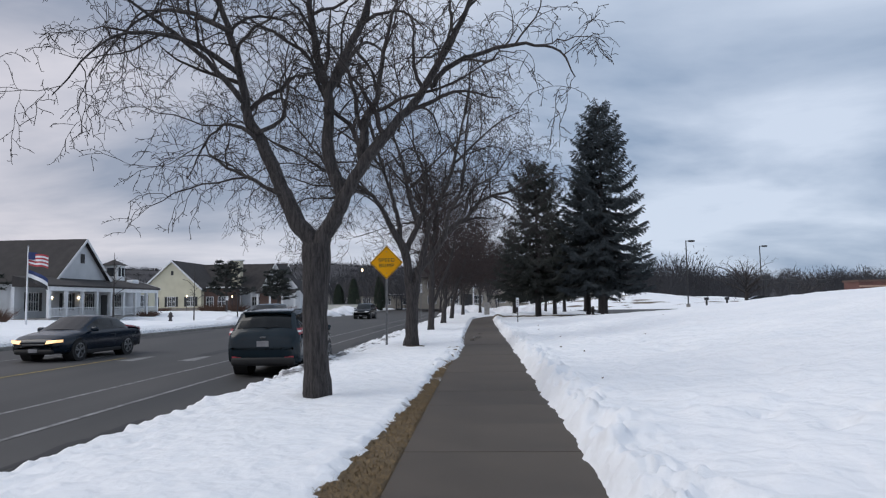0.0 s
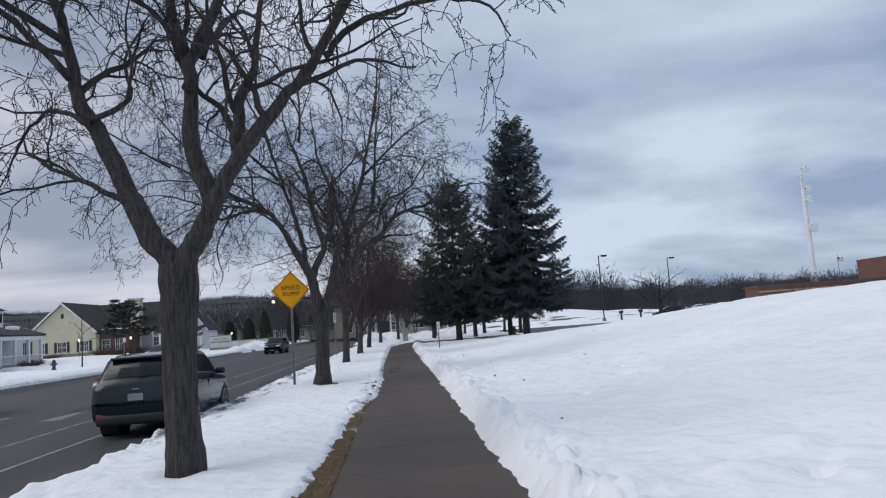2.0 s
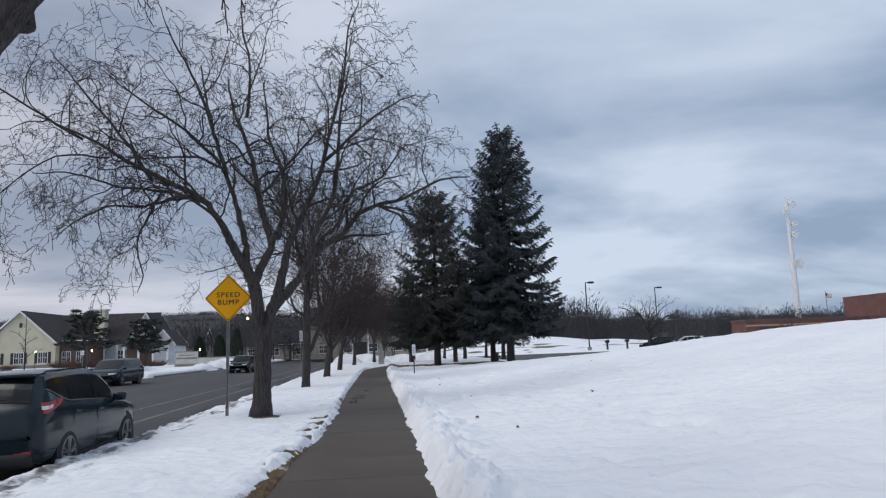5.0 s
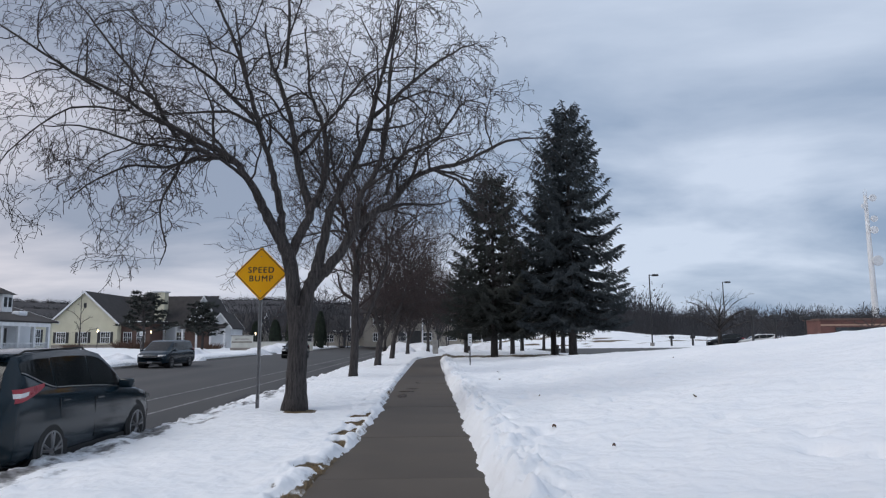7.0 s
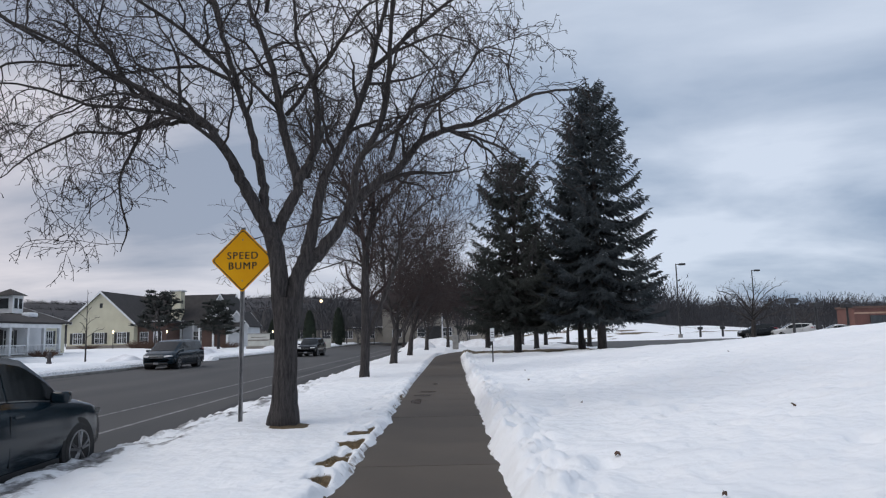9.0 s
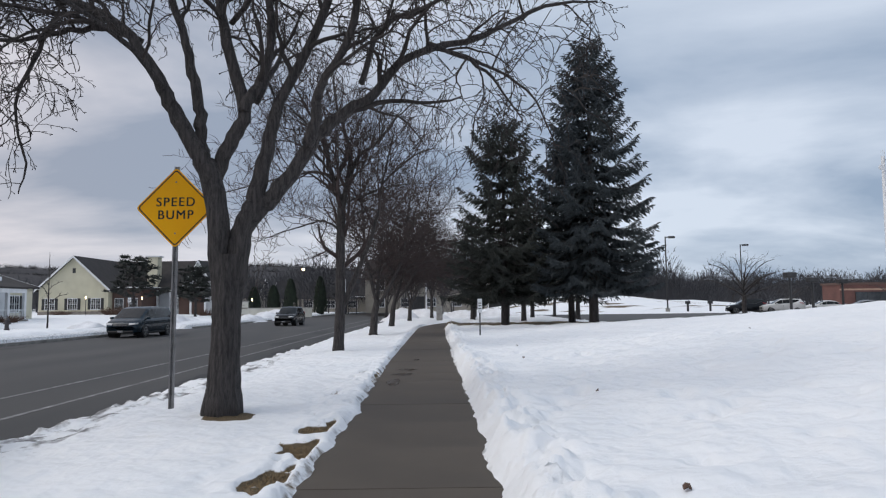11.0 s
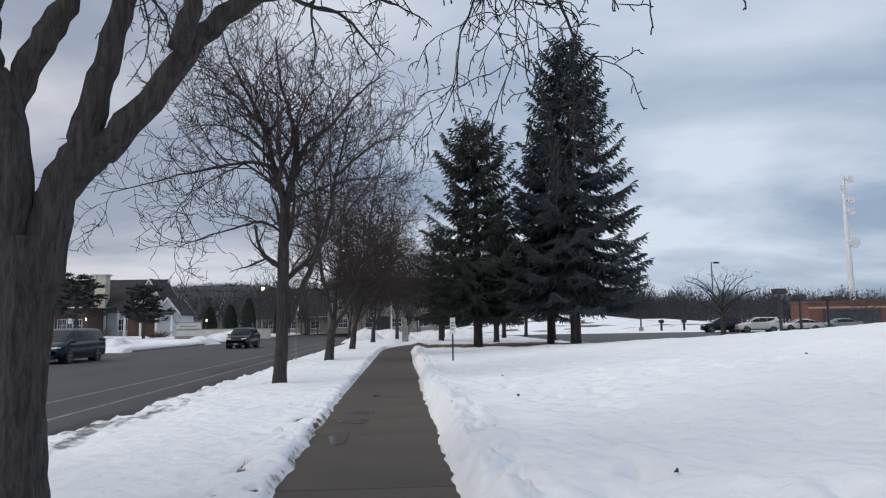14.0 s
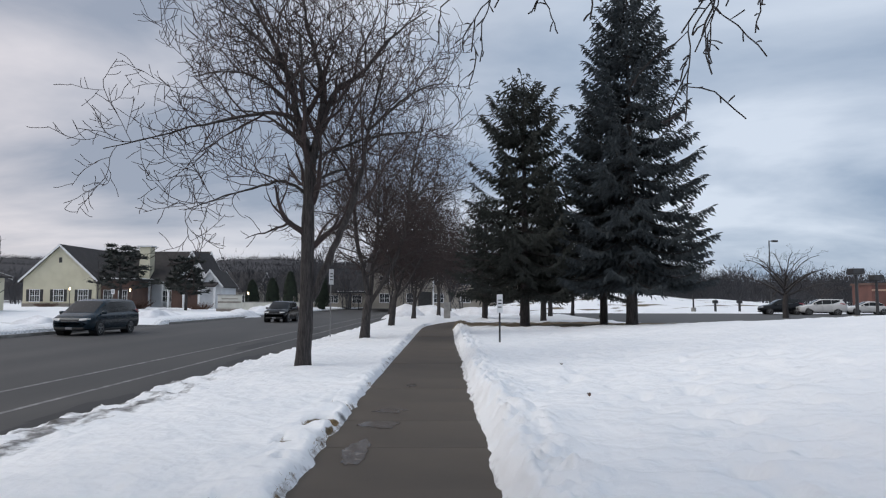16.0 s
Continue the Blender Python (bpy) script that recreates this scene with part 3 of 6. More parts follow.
def auto_limbs(rng, top, z0, reach, n, r0):
    """Limbs rising round a straight leader."""
    out = []
    for k in range(n):
        z = z0 + (top - z0) * (k / n) ** 1.1 * 0.75
        a = k * 2.4 + rng.uniform(-0.4, 0.4)
        L = reach * (1 - 0.45 * k / n) * rng.uniform(0.75, 1.1)
        c, s = math.cos(a), math.sin(a)
        rise = rng.uniform(0.35, 0.9) + 0.8 * k / n
        out.append(([(0, 0, z), (c * L * 0.3, s * L * 0.3, z + L * 0.3 * rise), (c * L * 0.65, s * L * 0.65, z + L * 0.55 * rise), (c * L, s * L, z + L * 0.65 * rise)], r0 * (1 - 0.5 * k / n), 0.016))
    return out


make_tree("large bare street tree with two heavy forked limbs in snow",
          ([(0, 0, 0), (-0.02, 0, 0.6), (-0.03, 0, 1.2), (-0.03, 0, 2.0), (-0.03, 0, 2.32)], 0.178, 0.2),
          [([(-0.05, 0, 0.9), (-0.07, 0.01, 1.7), (-0.08, 0.02, 2.3), (-0.32, 0.04, 2.65), (-0.53, 0.06, 3.09), (-0.68, 0.08, 3.45), (-0.92, 0.11, 3.98), (-1.14, 0.13, 4.34), (-1.22, 0.16, 4.75), (-1.41, 0.19, 5.58), (-1.64, 0.23, 6.23), (-1.93, 0.26, 7.18), (-2.08, 0.3, 8.32)], 0.165, 0.02),
           ([(0.02, -0, 0.9), (0.05, -0.01, 1.7), (0.12, -0.02, 2.43), (0.27, -0.04, 2.68), (0.41, -0.07, 2.94), (0.67, -0.09, 3.42), (0.95, -0.12, 3.78), (1.34, -0.15, 4.23), (1.7, -0.19, 4.65), (2.21, -0.22, 5.54), (2.46, -0.26, 6.07), (2.67, -0.3, 6.88)], 0.16, 0.018),
           ([(0.27, 0, 2.68), (0.38, 0.02, 3.03), (0.26, 0.05, 3.43), (0.13, 0.09, 3.97), (0.17, 0.14, 4.56), (-0.05, 0.2, 5.35), (-0.17, 0.26, 6.17), (-0.28, 0.33, 7.29), (-0.37, 0.4, 8.23)], 0.135, 0.018),
           ([(0.16, 0, 4.38), (0.19, 0.04, 4.75), (0.44, 0.13, 5.33), (0.75, 0.23, 6.14), (0.89, 0.36, 7.14), (1.01, 0.5, 8.16)], 0.1, 0.018),
           ([(1.76, -0, 4.7), (2.02, -0.05, 4.96), (2.64, -0.15, 5.21), (3.24, -0.28, 5.23), (3.71, -0.43, 5.04), (3.92, -0.6, 4.59)], 0.05, 0.008),
           ([(0.71, -0, 3.47), (0.73, -0.06, 4.01), (0.86, -0.18, 4.33), (0.99, -0.33, 4.49), (1.15, -0.5, 5.31), (1.42, -0.7, 6.02)], 0.085, 0.012),
           ([(-1.17, -0, 4.57), (-1.72, -0.11, 5.22), (-2.28, -0.32, 5.7), (-2.83, -0.58, 6.09), (-3.32, -0.9, 6.86)], 0.05, 0.01),
           ([(-0.94, 0, 4.07), (-0.54, 0.15, 4.37), (-0.72, 0.44, 4.92), (-0.55, 0.8, 5.64)], 0.04, 0.008),
           ([(-0.54, 0, 3.08), (-1.16, 0.13, 3.41), (-1.79, 0.38, 3.78), (-2.07, 0.7, 4.15)], 0.04, 0.008),
           ([(-1.2, 0, 5.0), (-1.9, -0.5, 5.4), (-2.8, -0.9, 5.3), (-3.5, -1.2, 4.4)], 0.05, 0.008),
           ([(-1.4, 0.1, 5.7), (-2.4, 0.5, 6.3), (-3.4, 0.9, 6.3), (-4.3, 1.0, 5.4)], 0.05, 0.008),
           ([(-0.95, -0.1, 4.0), (-1.5, 0.3, 4.3), (-2.0, 0.6, 4.1), (-2.4, 0.8, 3.5)], 0.035, 0.008),
           ([(0.25, 0.3, 4.9), (0.4, 1.2, 5.8), (0.6, 2.0, 6.2), (0.9, 2.6, 5.9)], 0.05, 0.008)],
          pose(-2.5, 10.38, 0.05), 11, gap=1.2, len=1.2, thick=1.75, droop=0.8, levels=4)

make_tree("large bare street tree with wide spreading limbs beside a yellow sign",
          ([(0, 0, 0), (0.03, 0, 0.6), (0.05, 0, 1.2), (0.06, 0, 1.8), (0.07, 0, 2.05)], 0.205, 0.17),
          [([(0, -0, 0.9), (-0.02, -0.01, 1.6), (-0.08, -0.03, 2.5), (-0.18, -0.06, 3.08), (-0.29, -0.1, 3.31), (-0.47, -0.13, 3.61), (-0.66, -0.18, 4.02), (-0.88, -0.22, 4.44), (-1.27, -0.27, 4.98), (-1.95, -0.32, 5.35), (-2.94, -0.38, 5.88), (-3.85, -0.44, 6.47), (-4.96, -0.5, 6.96)], 0.17, 0.015),
           ([(0.08, 0, 0.9), (0.13, 0.01, 1.6), (0.21, 0.02, 2.27), (0.35, 0.04, 2.67), (0.41, 0.07, 2.91), (0.51, 0.09, 3.38), (0.59, 0.12, 3.8), (0.75, 0.15, 4.28), (1.33, 0.19, 5.55), (1.58, 0.22, 6.55), (1.74, 0.26, 7.16), (1.9, 0.3, 8.09)], 0.16, 0.018),
           ([(0.08, 0, 0.9), (0.13, 0.01, 1.6), (0.23, 0.03, 2.33), (0.42, 0.06, 2.65), (0.57, 0.1, 2.78), (0.84, 0.13, 3.12), (1.17, 0.18, 3.63), (1.57, 0.22, 3.99), (1.92, 0.27, 4.24), (2.47, 0.32, 4.82), (3.43, 0.38, 5.09), (4.31, 0.44, 5.55), (5.08, 0.5, 5.63)], 0.165, 0.014),
           ([(-0.23, 0, 3.19), (-0.34, 0.02, 3.61), (-0.34, 0.05, 3.9), (-0.45, 0.09, 4.38), (-0.59, 0.14, 4.91), (-0.9, 0.2, 5.92), (-1.15, 0.26, 6.74), (-1.36, 0.33, 7.67), (-1.53, 0.4, 8.52)], 0.1, 0.016),
           ([(-0.15, 0, 2.79), (-0.08, 0.01, 3.2), (0.1, 0.03, 3.61), (0.22, 0.05, 3.97), (-0.02, 0.07, 4.89), (-0.17, 0.1, 5.79), (-0.42, 0.13, 6.61), (-0.67, 0.16, 7.24), (-0.82, 0.2, 8.08)], 0.125, 0.018),
           ([(0.22, 0, 3.94), (0.31, 0.03, 4.15), (0.44, 0.09, 4.4), (0.56, 0.17, 5.02), (0.44, 0.26, 5.87), (0.17, 0.36, 6.49), (0.07, 0.48, 7.21), (-0.03, 0.6, 8.16)], 0.085, 0.015),
           ([(1.06, -0, 3.48), (1.2, -0.03, 3.81), (1.25, -0.1, 4.17), (1.71, -0.18, 5.04), (1.84, -0.27, 6.13), (1.95, -0.38, 7.15), (2.15, -0.5, 8.08)], 0.085, 0.015),
           ([(-1.12, -0, 4.91), (-1.66, -0.09, 5.11), (-2.14, -0.25, 5.2), (-3.11, -0.46, 5.28), (-3.9, -0.72, 5.51), (-4.68, -1, 5.48)], 0.05, 0.01),
           ([(-1.51, -0, 5.12), (-2.04, -0.05, 5.03), (-2.62, -0.15, 4.87), (-3.39, -0.28, 4.84), (-4.05, -0.43, 4.42), (-4.41, -0.6, 4.04)], 0.045, 0.008),
           ([(-2.29, 0, 5.21), (-2.56, 0.04, 4.67), (-2.83, 0.11, 4.09), (-2.71, 0.19, 3.32), (-2.84, 0.3, 2.94)], 0.035, 0.008),
           ([(1.79, 0, 4.3), (2.09, 0.11, 5.13), (2.87, 0.32, 5.6), (3.48, 0.58, 6.49), (4.15, 0.9, 6.36)], 0.045, 0.008),
           ([(2.66, -0, 4.86), (3.22, -0.06, 4.6), (3.59, -0.16, 4.2), (3.9, -0.3, 3.71)], 0.035, 0.008),
           ([(-0.85, 0, 5.76), (-1.48, 0.1, 6.09), (-2.27, 0.28, 6.16), (-3.05, 0.52, 6.19), (-3.74, 0.8, 6.41)], 0.04, 0.008),
           ([(-3.3, -0.38, 5.97), (-4.4, -0.6, 5.95), (-5.5, -0.4, 5.3), (-6.1, -0.3, 4.6)], 0.024, 0.008),
           ([(2.8, 0.3, 4.9), (3.6, 0.6, 4.7), (4.2, 0.8, 4.3), (4.5, 0.9, 3.6)], 0.03, 0.008),
           ([(0.36, 0.1, 4.1), (0.4, 1.2, 5.0), (0.3, 2.1, 5.6), (0.5, 2.9, 5.6)], 0.05, 0.01),
           ([(-0.7, -0.1, 4.1), (-1.0, -1.0, 4.6), (-1.8, -1.9, 4.9), (-2.6, -2.4, 4.4)], 0.045, 0.008),
           ([(0.0, 0.2, 5.2), (0.9, -0.6, 5.9), (1.6, -1.5, 6.3), (2.6, -2.0, 6.2)], 0.04, 0.008),
           ([(-1.0, 0.3, 6.0), (-1.8, 0.3, 6.8), (-2.8, 0.1, 7.5), (-3.8, 0.0, 8.3)], 0.05, 0.01),
           ([(1.5, 0.2, 6.0), (2.2, 0.3, 6.7), (3.0, 0.4, 7.4), (3.8, 0.5, 7.8)], 0.05, 0.01),
           ([(-2.42, -0.25, 5.45), (-3.2, 0.0, 6.6), (-4.2, 0.2, 7.8), (-5.0, 0.2, 8.8)], 0.045, 0.01),
           ([(-3.9, -0.45, 6.4), (-5.0, -0.5, 7.1), (-6.2, -0.5, 7.9), (-7.0, -0.5, 8.2)], 0.035, 0.008),
           ([(-1.2, 0.3, 6.9), (-1.6, 0.4, 8.0), (-2.2, 0.4, 9.2), (-2.5, 0.4, 10.0)], 0.045, 0.01),
           ([(-0.35, 0.2, 7.1), (-0.3, 0.2, 8.4), (-0.5, 0.2, 9.6), (-0.5, 0.2, 10.4)], 0.04, 0.01),
           ([(1.7, 0.3, 7.0), (2.0, 0.4, 8.3), (2.1, 0.4, 9.5), (2.4, 0.4, 10.2)], 0.04, 0.01)],
          pose(-2.31, 22.4, 0.04), 23, gap=1.18, len=1.18, thick=1.95, droop=0.75, levels=4)

make_tree("bare street tree overhead with drooping twigs",
          ([(0, 0, 0), (0.02, 0, 1.2), (0, 0, 2.5)], 0.23, 0.2),
          [([(0, 0, 2.4), (-0.6, 0.6, 3.4), (-1.3, 1.6, 4.4), (-1.9, 3.0, 4.9), (-2.4, 4.6, 4.9), (-2.7, 5.8, 4.3)], 0.14, 0.012),
           ([(0, 0, 2.4), (0.5, 0.5, 3.6), (0.9, 1.2, 5.2), (1.0, 1.8, 7.0)], 0.14, 0.02),
           ([(0, 0, 2.4), (-0.4, -0.6, 3.8), (-0.9, -1.4, 5.4), (-1.2, -2, 7.0)], 0.13, 0.02)],
          pose(-2.6, -1.6, 0.05), 5, gap=0.9, len=1.2, thick=1.3, droop=0.7)

rng_t = random.Random(77)
make_tree("bare street tree with a straight trunk and one leaning side stem",
          ([(0, 0, 0), (0.06, 0, 1.5), (0.07, 0, 3.2), (0.1, 0, 4.6)], 0.155, 0.12),
          [([(0.08, 0, 1.25), (0.25, 0.0, 1.6), (0.6, 0, 2.5), (0.94, 0, 3.28), (1.2, 0.1, 4.2), (1.32, 0.1, 5.1), (1.7, 0.2, 6.8)], 0.105, 0.02),
           ([(0.1, 0, 4.3), (-0.17, 0, 5.34), (-0.46, 0.1, 6.32), (-0.66, 0.1, 6.9), (-1.35, 0.2, 8.16), (-1.6, 0.3, 9.0)], 0.09, 0.015),
           ([(0.1, 0, 4.3), (0.33, 0, 5.64), (0.24, 0, 6.57), (-0.05, 0.1, 7.52), (-0.24, 0.2, 8.8)], 0.085, 0.015),
           ([(0.12, 0, 4.4), (0.53, 0, 5.84), (1.24, 0.1, 6.45), (1.76, 0.2, 7.18), (2.6, 0.3, 7.91)], 0.075, 0.012),
           ([(0.05, 0, 4.7), (-0.25, 0, 5.3), (-0.67, -0.1, 5.45), (-1.5, -0.2, 5.3), (-2.43, -0.3, 5.08), (-4.16, -0.5, 4.57)], 0.07, 0.01),
           ([(0.06, 0, 3.7), (-0.4, -0.2, 3.95), (-0.87, -0.3, 3.83), (-1.6, -0.4, 3.6), (-2.42, -0.5, 3.28)], 0.04, 0.008),
           ([(0.1, 0, 3.9), (0.6, 0.5, 4.3), (1.4, 0.9, 4.4), (2.3, 1.2, 4.2)], 0.045, 0.008),
           ([(-0.2, 0, 5.4), (-0.9, 0.4, 6.2), (-1.8, 0.6, 6.6), (-2.8, 0.7, 6.5)], 0.045, 0.008),
           ([(1.3, 0.1, 5.1), (2.0, 0.3, 5.8), (2.6, 0.4, 6.2), (3.2, 0.5, 6.3)], 0.04, 0.008),
           ([(-0.5, 0.1, 6.4), (-1.3, -0.2, 7.3), (-2.1, -0.3, 7.8)], 0.04, 0.008)] + auto_limbs(rng_t, 7.0, 4.4, 3.0, 5, 0.045),
          pose(-2.54, 34.3, 0.03), 31, twig_mat=M_RUSTTWIG, gap=1.3, thick=2.7, len=1.45, droop=0.0, levels=3, kink=0.27, rise=0.06)


def avenue_tree(x, y, seed, top=8.5, lean=0.0, thick=1.9, gap=1.6):
    """A short trunk that forks into two or three rising stems, with limbs along them."""
    rng = random.Random(seed)
    fork = rng.uniform(1.5, 2.3)
    tilt = 0.12 + 0.25 * lean
    stems = [[(tilt, 0, fork - 0.35), (tilt - 0.25, 0.1, fork + 0.9), (tilt - 0.55, 0.2, fork + 2.4), (tilt - 0.7, 0.1, fork + 4.4), (tilt - 0.9, 0.0, top)],
             [(tilt, 0, fork - 0.35), (tilt + 0.5 + lean * 0.5, -0.1, fork + 0.8), (tilt + 1.1 + lean * 0.6, -0.1, fork + 2.3), (tilt + 1.3 + lean * 0.6, 0.1, fork + 4.2), (tilt + 1.9 + lean * 0.6, 0.3, top - 0.4)],
             [(tilt, 0, fork - 0.2), (tilt + 0.1, 0.7, fork + 1.2), (tilt + 0.3, 1.2, fork + 3.0), (tilt + 0.3, 1.5, top - 0.8)]]
    limbs = [(p, r, 0.02) for p, r in zip(stems, (0.12, 0.115, 0.09))]
    for k in range(19):
        p = bezier_path(stems[k % 3], 6)
        f = 0.22 + 0.7 * (k / 19)
        q = p[int(f * (len(p) - 1))]
        a = k * 2.4 + rng.uniform(-0.5, 0.5)
        L = 3.6 * (1 - 0.5 * f) * rng.uniform(0.7, 1.15)
        c, n, rise = math.cos(a), math.sin(a), rng.uniform(0.15, 0.6) + 0.5 * f
        limbs.append(([tuple(q), (q.x + c * L * 0.3, q.y + n * L * 0.3, q.z + L * 0.32 * rise), (q.x + c * L * 0.65, q.y + n * L * 0.65, q.z + L * 0.55 * rise), (q.x + c * L, q.y + n * L, q.z + L * 0.6 * rise)], 0.06 * (1 - 0.5 * f), 0.012))
    return make_tree("bare reddish street tree further along the snowy strip", ([(0, 0, 0), (tilt * 0.4, 0, fork * 0.6), (tilt, 0, fork)], 0.17, 0.13), limbs,
                     pose(x, y, 0.03, 0, 0, rng.uniform(-20, 20)), seed, M_RUSTTWIG, gap=gap, thick=thick, droop=0.0, levels=3, len=1.3, kink=0.27, rise=0.06)


for i, (tx, ty, tl) in enumerate(((-2.53, 45.3, 0.3), (-2.55, 58.0, 0.9), (-2.0, 73.0, 0.0), (-0.2, 86.0, -0.4), (4.2, 84.0, 0.2), (8.5, 93.0, 0.4), (13.0, 88.0, 0.0), (-6.0, 100.0, 0.0), (1.0, 108.0, 0.0))):
    avenue_tree(tx, ty, 100 + i, 9.2 + (i % 3) * 0.6, tl, 2.4 if i < 2 else 3.4, 1.1 if i < 2 else 1.15)


# ---- spruces and pines ----
def make_spruce(label, H, reach, base, m, seed, mat, trunk_r=0.24, power=0.5, name="spruce_tree", dense=1.0, ragged=0.25, droop=0.35):
    """Whorls of drooping boughs with side sprays and hanging needle tufts; uneven, with gaps between the whorls."""
    rng = random.Random(seed)
    tree = thing(name, label, "conifer", m)
    s = Shape()
    s.tube([(0, 0, -0.2), (0, 0, 0.25), (0.03, 0, H * 0.4), (0, 0, H)], [trunk_r * 1.5, trunk_r, trunk_r * 0.6, 0.02], 10)
    part("trunk", s, M_BARK, tree, smooth=True)
    need, wood = Shape(), Shape()

    def tuft(p, w, ln):
        side = w.cross(UP)
        side = side.normalized() if side.length > 0.05 else Vector((1, 0, 0))
        up = w.cross(side)
        tw = rng.uniform(-0.6, 0.6)
        for k in range(2):
            a = side * math.cos(tw + 1.5 * k) + up * math.sin(tw + 1.5 * k)
            hw = ln * rng.uniform(0.09, 0.15)
            need.add([p - w * ln * 0.1, p + w * ln * 0.4 + a * hw, p + w * ln, p + w * ln * 0.5 - a * hw], [(0, 1, 2, 3)])

    z = base
    while z < H - 0.1:
        t = (z - base) / (H - base)
        R = reach * (1 - t) ** power * (0.80 + 0.20 * min(1, t * 5)) * rng.uniform(0.86, 1.04)
        n = 8 if t < 0.75 else 6
        a0 = rng.random() * 6.28
        for k in range(n):
            a = a0 + 6.283 * k / n + rng.uniform(-0.28, 0.28)
            L = R * (1 - ragged * rng.random() ** 1.6) + 0.12
            d = Vector((math.cos(a), math.sin(a), 0))
            cross = Vector((-d.y, d.x, 0))
            tilt = 0.05 - droop * (1 - t) + 0.75 * t * t + rng.uniform(-0.08, 0.08)
            zz = z + rng.uniform(-0.18, 0.18)
            line = lambda f: d * (L * f) + UP * (zz + L * (tilt * f - 0.12 * math.sin(f * 3.0) + 0.10 * f ** 3)) + cross * (0.06 * L * math.sin(f * 4 + a))
            wood.tube([line(j / 5) for j in range(6)], [0.035 * (1 - 0.8 * j / 5) for j in range(6)], 3, cap=False)
            step_f = 0.17 / (L * dense)
            f = 0.10 + rng.random() * step_f
            while f < 1.0:
                p = line(f)
                for sgn in (-1, 1):
                    ln = (0.14 + 0.34 * L * (1 - f) ** 0.8) * rng.uniform(0.6, 1.1)
                    w = (cross * sgn * rng.uniform(0.7, 1.1) + d * rng.uniform(0.5, 1.0) - UP * rng.uniform(0.05, 0.45)).normalized()
                    q = 0.0
                    while q < ln:
                        b = p + w * q - UP * (0.25 * q * q)
                        v = (w * rng.uniform(0.2, 1.0) + cross * rng.uniform(-0.5, 0.5) + d * rng.uniform(-0.1, 0.5) - UP * rng.uniform(0.1, 0.9)).normalized()
                        tuft(b, v, rng.uniform(0.18, 0.34))
                        q += 0.17 / dense
                if f > 0.8:
                    tuft(p, (d + UP * rng.uniform(-0.3, 0.3) + cross * rng.uniform(-0.4, 0.4)).normalized(), rng.uniform(0.25, 0.4))
                f += step_f
        z += rng.uniform(0.42, 0.66) * (1 if t < 0.7 else 0.6)
    part("bough_frame", wood, M_TWIG, tree)
    part("needles", need, mat, tree, "dark drooping needle sprays")["kind"] = "stuff"
    return tree


make_spruce("tall dark blue-green spruce with drooping boughs", 15.9, 4.5, 2.7, pose(8.95, 51.1, 0.25), 3, M_SPRUCE, 0.27, 0.58, dense=1.4)
make_spruce("slimmer dark spruce standing close to a taller one", 11.5, 2.9, 2.8, pose(8.1, 53.0, 0.15), 4, M_SPRUCE, 0.2, 0.55, dense=1.3)
make_spruce("broad dark green spruce beside the bending footpath", 11.9, 4.0, 2.2, pose(4.3, 53.0, 0.1), 6, M_PINE, 0.25, 0.45, ragged=0.5, droop=0.15, dense=1.4)
for i, (sx, sy, sh) in enumerate(((6.6, 63, 9.5), (11.5, 68, 9.0), (3.2, 68, 8.5), (9.0, 76, 10.0))):
    make_spruce("dark spruce in the shaded group behind", sh, 3.0, 2.2, pose(sx, sy, 0.1), 40 + i, M_PINE, 0.2, 0.6, dense=0.95)


def make_pine(label, H, reach, m, seed):
    """Low irregular pine with layered clumps."""
    rng = random.Random(seed)
    tree = thing("pine_tree", label, "conifer", m)
    s = Shape()
    s.tube([(0, 0, -0.2), (0.05, 0, H * 0.3), (-0.15, 0, H * 0.6), (0.0, 0, H * 0.95)], [0.2, 0.16, 0.11, 0.03], 8)
    need = Shape()
    for k in range(34):
        t = 0.28 + 0.70 * k / 34
        a, L = k * 2.4 + rng.uniform(-0.5, 0.5), reach * (1.3 - t * 0.95) * rng.uniform(0.55, 1.2)
        tip = Vector((math.cos(a) * L, math.sin(a) * L, H * t + 0.18 * L))
        s.tube([(0, 0, H * t - 0.1), tip * 0.5 + Vector((0, 0, H * t * 0.5)), tip], [0.05, 0.035, 0.015], 4, cap=False)
        for c in range(10):
            q = Vector((0, 0, H * t)).lerp(tip, rng.uniform(0.35, 1.05)) + Vector((rng.uniform(-0.4, 0.4), rng.uniform(-0.4, 0.4), rng.uniform(-0.1, 0.2)))
            for j in range(26):
                w = Vector((rng.uniform(-1, 1), rng.uniform(-1, 1), rng.uniform(-0.2, 0.55))).normalized()
                side = w.orthogonal().normalized() * 0.06
                ln = rng.uniform(0.3, 0.6)
                need.add([q + side, q + w * ln, q - side], [(0, 1, 2)])
    part("trunk", s, M_BARK, tree)
    part("needles", need, M_PINE, tree, "dense dark needle clumps")["kind"] = "stuff"
    return tree


make_pine("dark irregular pine in front of a pale yellow house", 7.4, 4.2, pose(-38.0, 101.0, 0.4), 8)
make_pine("smaller dark pine by the driveway snow bank", 6.2, 3.2, pose(-30.2, 101.0, 0.3), 9)
make_pine("dark pine at the end of the porch", 7.0, 3.6, pose(-44.5, 56.0, 0.4), 19)


